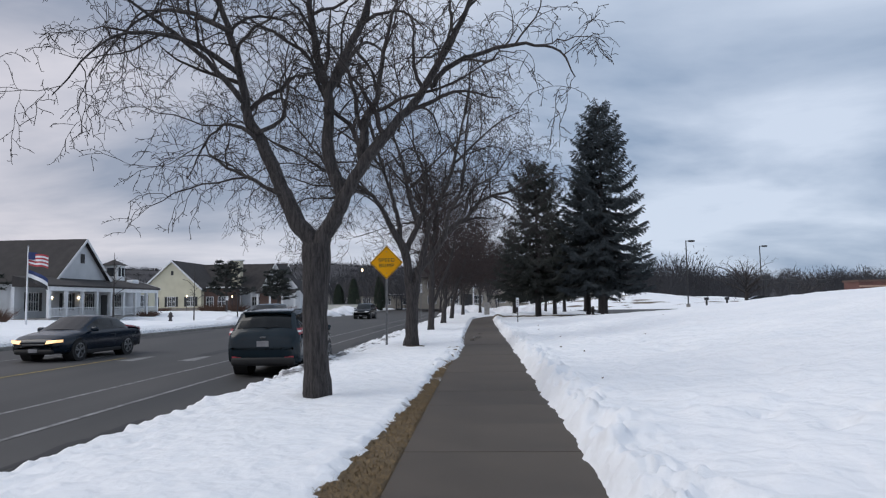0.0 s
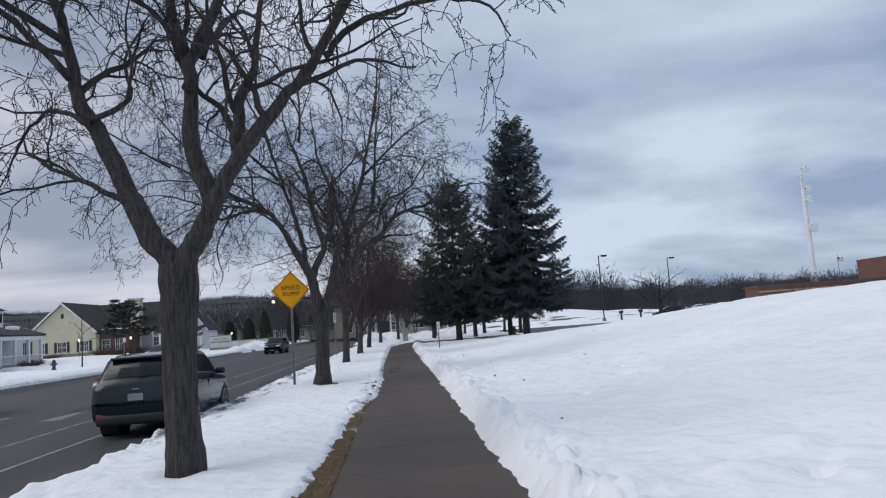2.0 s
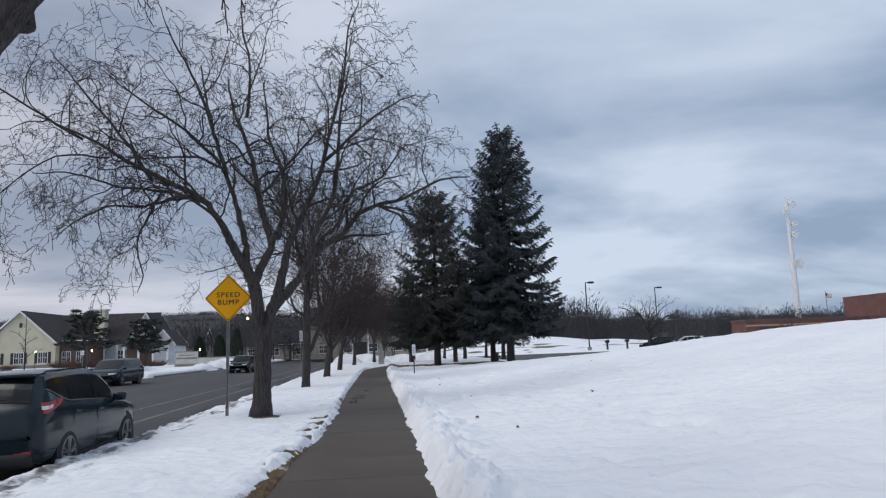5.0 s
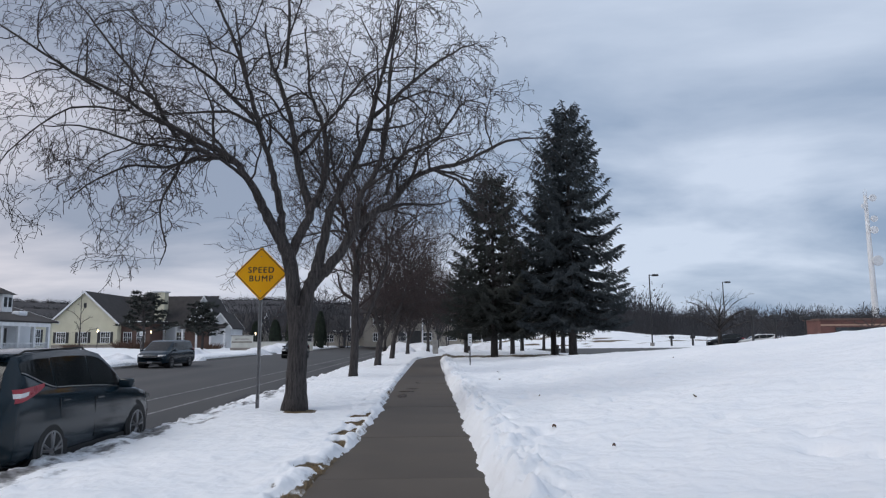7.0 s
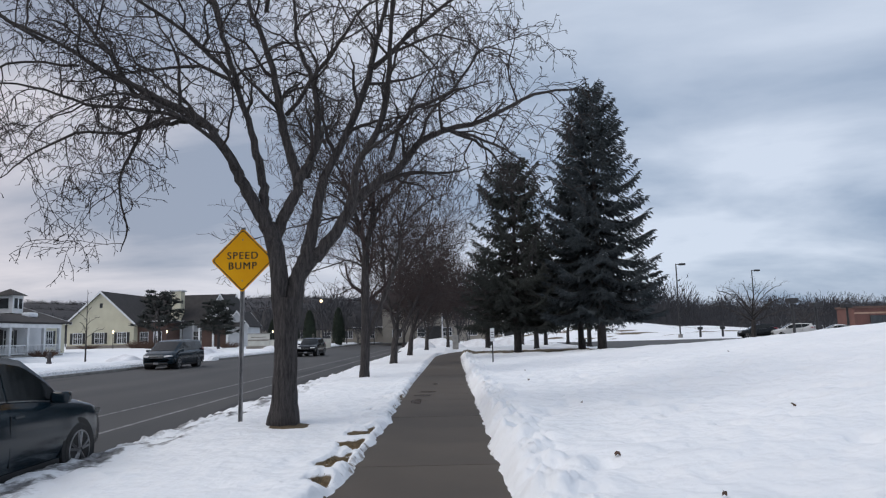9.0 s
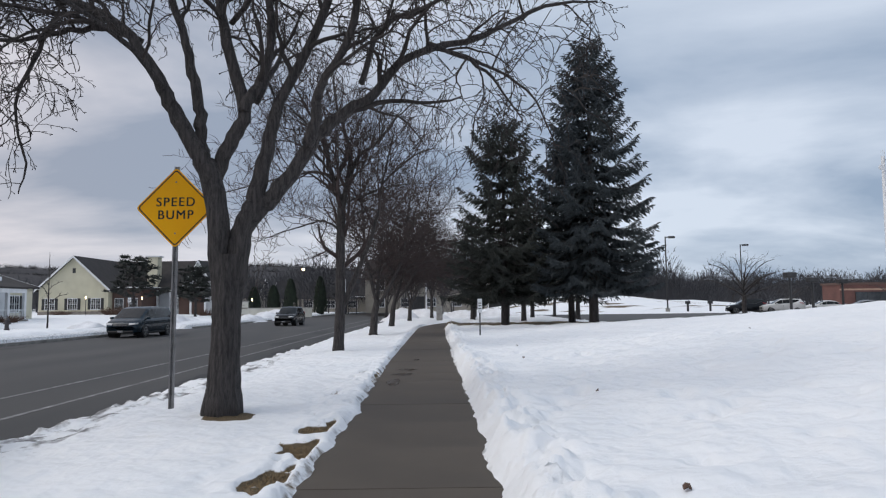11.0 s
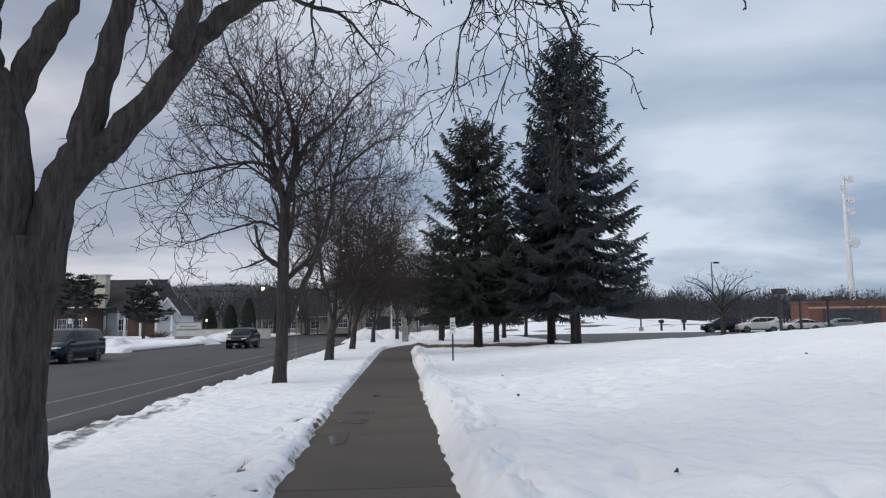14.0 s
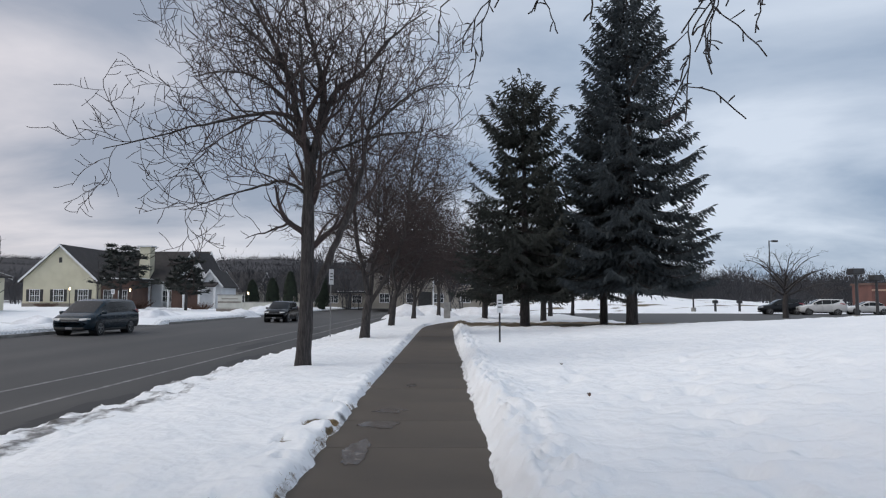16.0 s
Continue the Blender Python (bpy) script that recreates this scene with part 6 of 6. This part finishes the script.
for i, (tx, ty) in enumerate(((70.0, 118.0), (84.0, 126.0), (56.0, 122.0))):
    make_tree("small bare tree near the brick building", ([(0, 0, 0), (0, 0, 1.2), (0.1, 0, 1.8)], 0.16, 0.12),
              auto_limbs(random.Random(19 + i), 3.4, 1.5, 4.2, 10, 0.07), pose(tx, ty, 0.03), 95 + i, None, "lot trees", gap=2.6, thick=3.0, levels=2, droop=0.05, len=0.9)


def brush(shape, x, y, z, h, spread, rng, n=46, w=0.10, trunk=True):
    """One far bare tree: a trunk and thin stems that fill a rounded crown."""
    if trunk:
        shape.add([(x - w * 1.6, y, z), (x + w * 1.6, y, z), (x, y, z + h * 0.8)], [(0, 1, 2)])
    c, rx, rz = z + h * 0.60, h * 0.34 * spread, h * 0.40
    for k in range(n):
        a, e, r = rng.random() * 6.283, rng.uniform(-0.8, 1.0), rng.random() ** 0.4
        flat = math.sqrt(max(0.0, 1 - e * e)) * r
        q = Vector((x + math.cos(a) * rx * flat, y + math.sin(a) * rx * flat, c + rz * e * r))
        far = 0.75 if k % 6 == 0 else 0.25
        p = Vector((q.x + (x - q.x) * far, q.y + (y - q.y) * far, q.z - h * (0.3 if k % 6 == 0 else rng.uniform(0.02, 0.13))))
        m2 = p.lerp(q, 0.55) + Vector((rng.uniform(-1, 1), rng.uniform(-1, 1), rng.uniform(-1, 1))) * h * 0.03
        shape.add([p + Vector((w * 0.6, 0, 0)), p - Vector((w * 0.6, 0, 0)), m2 - Vector((w * 0.4, 0, 0)), q, m2 + Vector((w * 0.4, 0, 0))], [(0, 1, 2, 3, 4)])


def woods(name, label, n, area, hs, seed, w=0.10, stems=46, zf=lambda x, y: 0.2):
    rng, s = random.Random(seed), Shape()
    for k in range(n):
        x, y = rng.uniform(area[0], area[1]), rng.uniform(area[2], area[3])
        brush(s, x, y, zf(x, y), rng.uniform(*hs), 1.2, rng, int(stems * 2.2), w * 0.8)
    return solid(name, s, M_WOODS, label, "woods", "stuff")


woods("far_woods", "belt of dark leafless trees beyond the parking lot", 620, (20, 320, 180, 240), (7, 11.5), 1, 0.15)
woods("far_woods", "leafless trees behind the mound", 150, (12, 80, 148, 180), (6, 9), 7, 0.11)
woods("far_woods", "leafless trees behind the houses", 380, (-140, 0, 168, 215), (6, 10.5), 2, 0.10)
woods("far_woods", "leafless trees beside the low houses", 26, (-34, -8, 128, 146), (7, 11), 3, 0.08, 60)
woods("far_woods", "leafless trees where the street ends", 12, (-16, 3, 104, 128), (7, 10), 14, 0.06, 60)
woods("far_woods", "leafless trees behind the apartment building", 170, (-30, 50, 150, 185), (9, 14), 4, 0.12)
woods("far_woods", "leafless trees behind the white house", 60, (-170, -70, 90, 150), (8, 12), 5, 0.10)


M_HILL = surf("far_hillside_woods", (0.022, 0.022, 0.026), (0.042, 0.04, 0.045), 0.03, 1.0, 0.6, 0.35, spread=0.5, depth=6.0)


def hill(az):
    """Skyline height in degrees by compass angle from straight ahead."""
    return float(np.interp(az, [-75, -45, -25, -12, 0, 10, 20, 30, 45, 75], [2.4, 2.8, 3.5, 3.7, 3.4, 2.6, 1.7, 1.5, 1.5, 1.5]))


def wooded_hill():
    s, az = Shape(), np.arange(-85, 85.1, 0.5)
    v = []
    for a in az:
        e = math.tan(radians(hill(a) * (0.90 + 0.16 * noise.noise(Vector((a * 0.11, 3, 0))))))
        for r, f in ((330, 0.0), (420, 0.45), (520, 0.8), (640, 1.0), (900, 0.9)):
            rr = r * (1 + 0.04 * noise.noise(Vector((a * 0.2, r, 1))))
            v.append((rr * math.sin(radians(a)), rr * math.cos(radians(a)), 1.4 + e * 640 * f * 0.9))
    n = 5
    s.add(v, [(i * n + j, (i + 1) * n + j, (i + 1) * n + j + 1, i * n + j + 1) for i in range(len(az) - 1) for j in range(n - 1)])
    solid("wooded_hill", s, M_HILL, "dark wooded hills along the horizon", "hills", "structure", smooth=True)
    s, rng = Shape(), random.Random(12)
    for k in range(4200):
        a = rng.uniform(-60, 60)
        r = rng.choice((470, 540, 600, 640))
        f = {470: 0.62, 540: 0.85, 600: 0.95, 640: 1.0}[r]
        e = math.tan(radians(hill(a) * (0.90 + 0.16 * noise.noise(Vector((a * 0.11, 3, 0))))))
        brush(s, r * math.sin(radians(a)), r * math.cos(radians(a)), 1.4 + e * 640 * f * 0.9 - 2.6, rng.uniform(3.0, 6.0), 2.4, rng, 26, 0.22, False)
    solid("hill_woods", s, M_HILL, "bare woods covering the far hills", "woods", "stuff")


wooded_hill()


# ---- shrubs, grass, footpath ----
def shrub(x, y, r, h, seed, label="leafless reddish shrub by the house"):
    rng, s = random.Random(seed), Shape()
    for k in range(220):
        a, l = rng.random() * 6.283, rng.random() ** 0.5
        p = Vector((math.cos(a) * r * 0.4 * l, math.sin(a) * r * 0.4 * l, -0.1))
        q = p + Vector((math.cos(a) * r * l, math.sin(a) * r * l, h * rng.uniform(0.6, 1.0)))
        sd = Vector((0.03, 0.02, 0))
        s.add([p - sd, p + sd, q], [(0, 1, 2)])
    ob = solid("shrub", s, M_SHRUB, label, "shrub", group="bare shrubs")
    ob.location = (x, y, height(x, y))


for i, (x, y, r, h) in enumerate(((-40.5, 105, 2.2, 1.6), (-37.5, 104.5, 1.8, 1.4), (-43, 106, 1.6, 1.3), (-34.8, 58, 1.2, 0.9), (-34.8, 64, 1.4, 0.9), (-34.6, 70, 1.2, 0.8), (-52, 110, 1.5, 0.8), (-31, 108, 1.6, 1.2), (-36.5, 50, 1.4, 1.3))):
    shrub(x, y, r, h, 300 + i)


def verge_grass():
    """Dead grass blades along the thawed edge of the footpath."""
    rng, s = random.Random(4), Shape()
    n = 70000
    ys = np.array([rng.uniform(2.5, 33) for _ in range(n)])
    xs = np.array([rng.uniform(-1.3, -0.72) for _ in range(n)])
    z, bare, _ = lay(xs, ys)
    for x, y, zz, b in zip(xs, ys, z, bare):
        if b < 0.42 or zz < -0.05 or rng.random() > b:
            continue
        a, ln = rng.random() * 6.283, rng.uniform(0.03, 0.09)
        w = Vector((math.cos(a), math.sin(a), rng.uniform(0.1, 0.9))).normalized()
        sd = Vector((-math.sin(a), math.cos(a), 0)) * rng.uniform(0.002, 0.005)
        p = Vector((x, y, zz - 0.005))
        s.add([p - sd, p + sd, p + w * ln], [(0, 1, 2)])
    solid("dead_grass", s, M_DEADGRASS, "matted brown dead grass along the path edge", "grass", "stuff")


verge_grass()


def leaf_litter():
    rng = random.Random(6)
    for k in range(9):
        x, y = rng.uniform(1.6, 9.0), rng.uniform(6.0, 34.0)
        s, r = Shape(), rng.uniform(0.018, 0.04)
        pts = [(math.cos(i * 0.9) * r * rng.uniform(0.5, 1.1), math.sin(i * 0.9) * r * rng.uniform(0.5, 1.1), rng.uniform(0.0, 0.045)) for i in range(7)]
        s.add(pts + [(0, 0, 0.02)] + [(a, b, c - 0.006) for a, b, c in pts] + [(0, 0, 0.012)], [(i, (i + 1) % 7, 7) for i in range(7)] + [(8 + (i + 1) % 7, 8 + i, 15) for i in range(7)])
        ob = solid("dead_leaf", s, M_SHRUB, "curled brown leaf scrap lying on snow", "leaf", group="leaf scraps")
        ob.location = (x, y, height(x, y) + 0.008)


leaf_litter()


def footpath():
    path = solid("footpath", Shape().prism([(-0.78, -20), (0.98, -20), (0.98, 55), (-0.78, 55)], "z", -0.2, -0.045), M_KERB, "damp brown-grey concrete footpath with slab joints", "footpath", "structure")
    slab = Shape().box(-0.785, 0.0, -0.05, 0.99, 1.514, 0.0, 0.003).mesh("slab", M_CONCRETE)
    n = 49
    for k in range(n):
        ob = new("slab", slab)
        ob.parent = path
        ob.location = (0, -18.98 + k * 1.517, 0.0 + 0.002 * math.sin(k * 2.3))
    # bending far stretch
    y = -18.98 + n * 1.517
    while y < 100:
        c0, c1 = float(bend(y)), float(bend(y + 1.5))
        s = Shape().prism([(c0 - 0.78, y), (c0 + 0.86, y), (c1 + 0.86, y + 1.5), (c1 - 0.78, y + 1.5)], "z", -0.1, 0.0)
        part("slab", s, M_CONCRETE, path)
        y += 1.515
    return path


footpath()


def puddle(x, y, rx, ry, seed):
    s, n = Shape(), 44
    v = []
    for i in range(n):
        a = 6.283 * i / n
        w = 1 + 0.4 * noise.noise(Vector((math.cos(a) * 1.4 + seed, math.sin(a) * 1.4, 0)))
        w += 0.3 * noise.noise(Vector((math.cos(a) * 4 + seed, math.sin(a) * 4, 7)))
        v.append((math.cos(a) * rx * w, math.sin(a) * ry * w, 0))
    ob = solid("pale_puddle", s.add(v, [tuple(range(n))]), M_WATER, "thin glossy wet film on the concrete path, sky reflection painted pale", "ice patch", "structure")
    ob.location = (x, y, 0.004)


for i, (px_, py_, rx, ry) in enumerate(((-0.36, 26.3, 0.13, 0.5), (-0.28, 27.8, 0.22, 0.26), (-0.24, 28.8, 0.20, 0.2), (-0.1, 31.5, 0.08, 0.25))):
    puddle(px_, py_, rx, ry, i * 5.1)


M_WET = surf("wet_asphalt", (0.012, 0.012, 0.013), (0.026, 0.026, 0.027), 1.5, 0.7, 0.1, 60, depth=0.003)
for i, (px_, py_, rx, ry) in enumerate(((-5.5, 41.0, 0.35, 2.6), (-6.95, 47.5, 0.4, 3.2), (-5.4, 31.0, 0.3, 2.0), (-7.2, 59.0, 0.5, 3.0), (-5.6, 52.0, 0.5, 2.4), (-9.8, 26.0, 0.35, 3.0), (-17.6, 38.0, 0.5, 6.0), (-5.2, 9.0, 0.3, 1.6))):
    s, n = Shape(), 40
    v = []
    for k in range(n):
        a = 6.283 * k / n
        w = 1 + 0.5 * noise.noise(Vector((math.cos(a) * 1.8 + i * 4.3, math.sin(a) * 1.8, 0))) + 0.25 * noise.noise(Vector((math.cos(a) * 6 + i, math.sin(a) * 6, 3)))
        x = px_ + math.cos(a) * rx * w
        v.append((x, py_ + math.sin(a) * ry * w, road_z(x) + 0.0035))
    solid("wet_patch", s.add(v, [tuple(range(n))]), M_WET, "dark wet patch on the asphalt street", "wet patch", "structure")
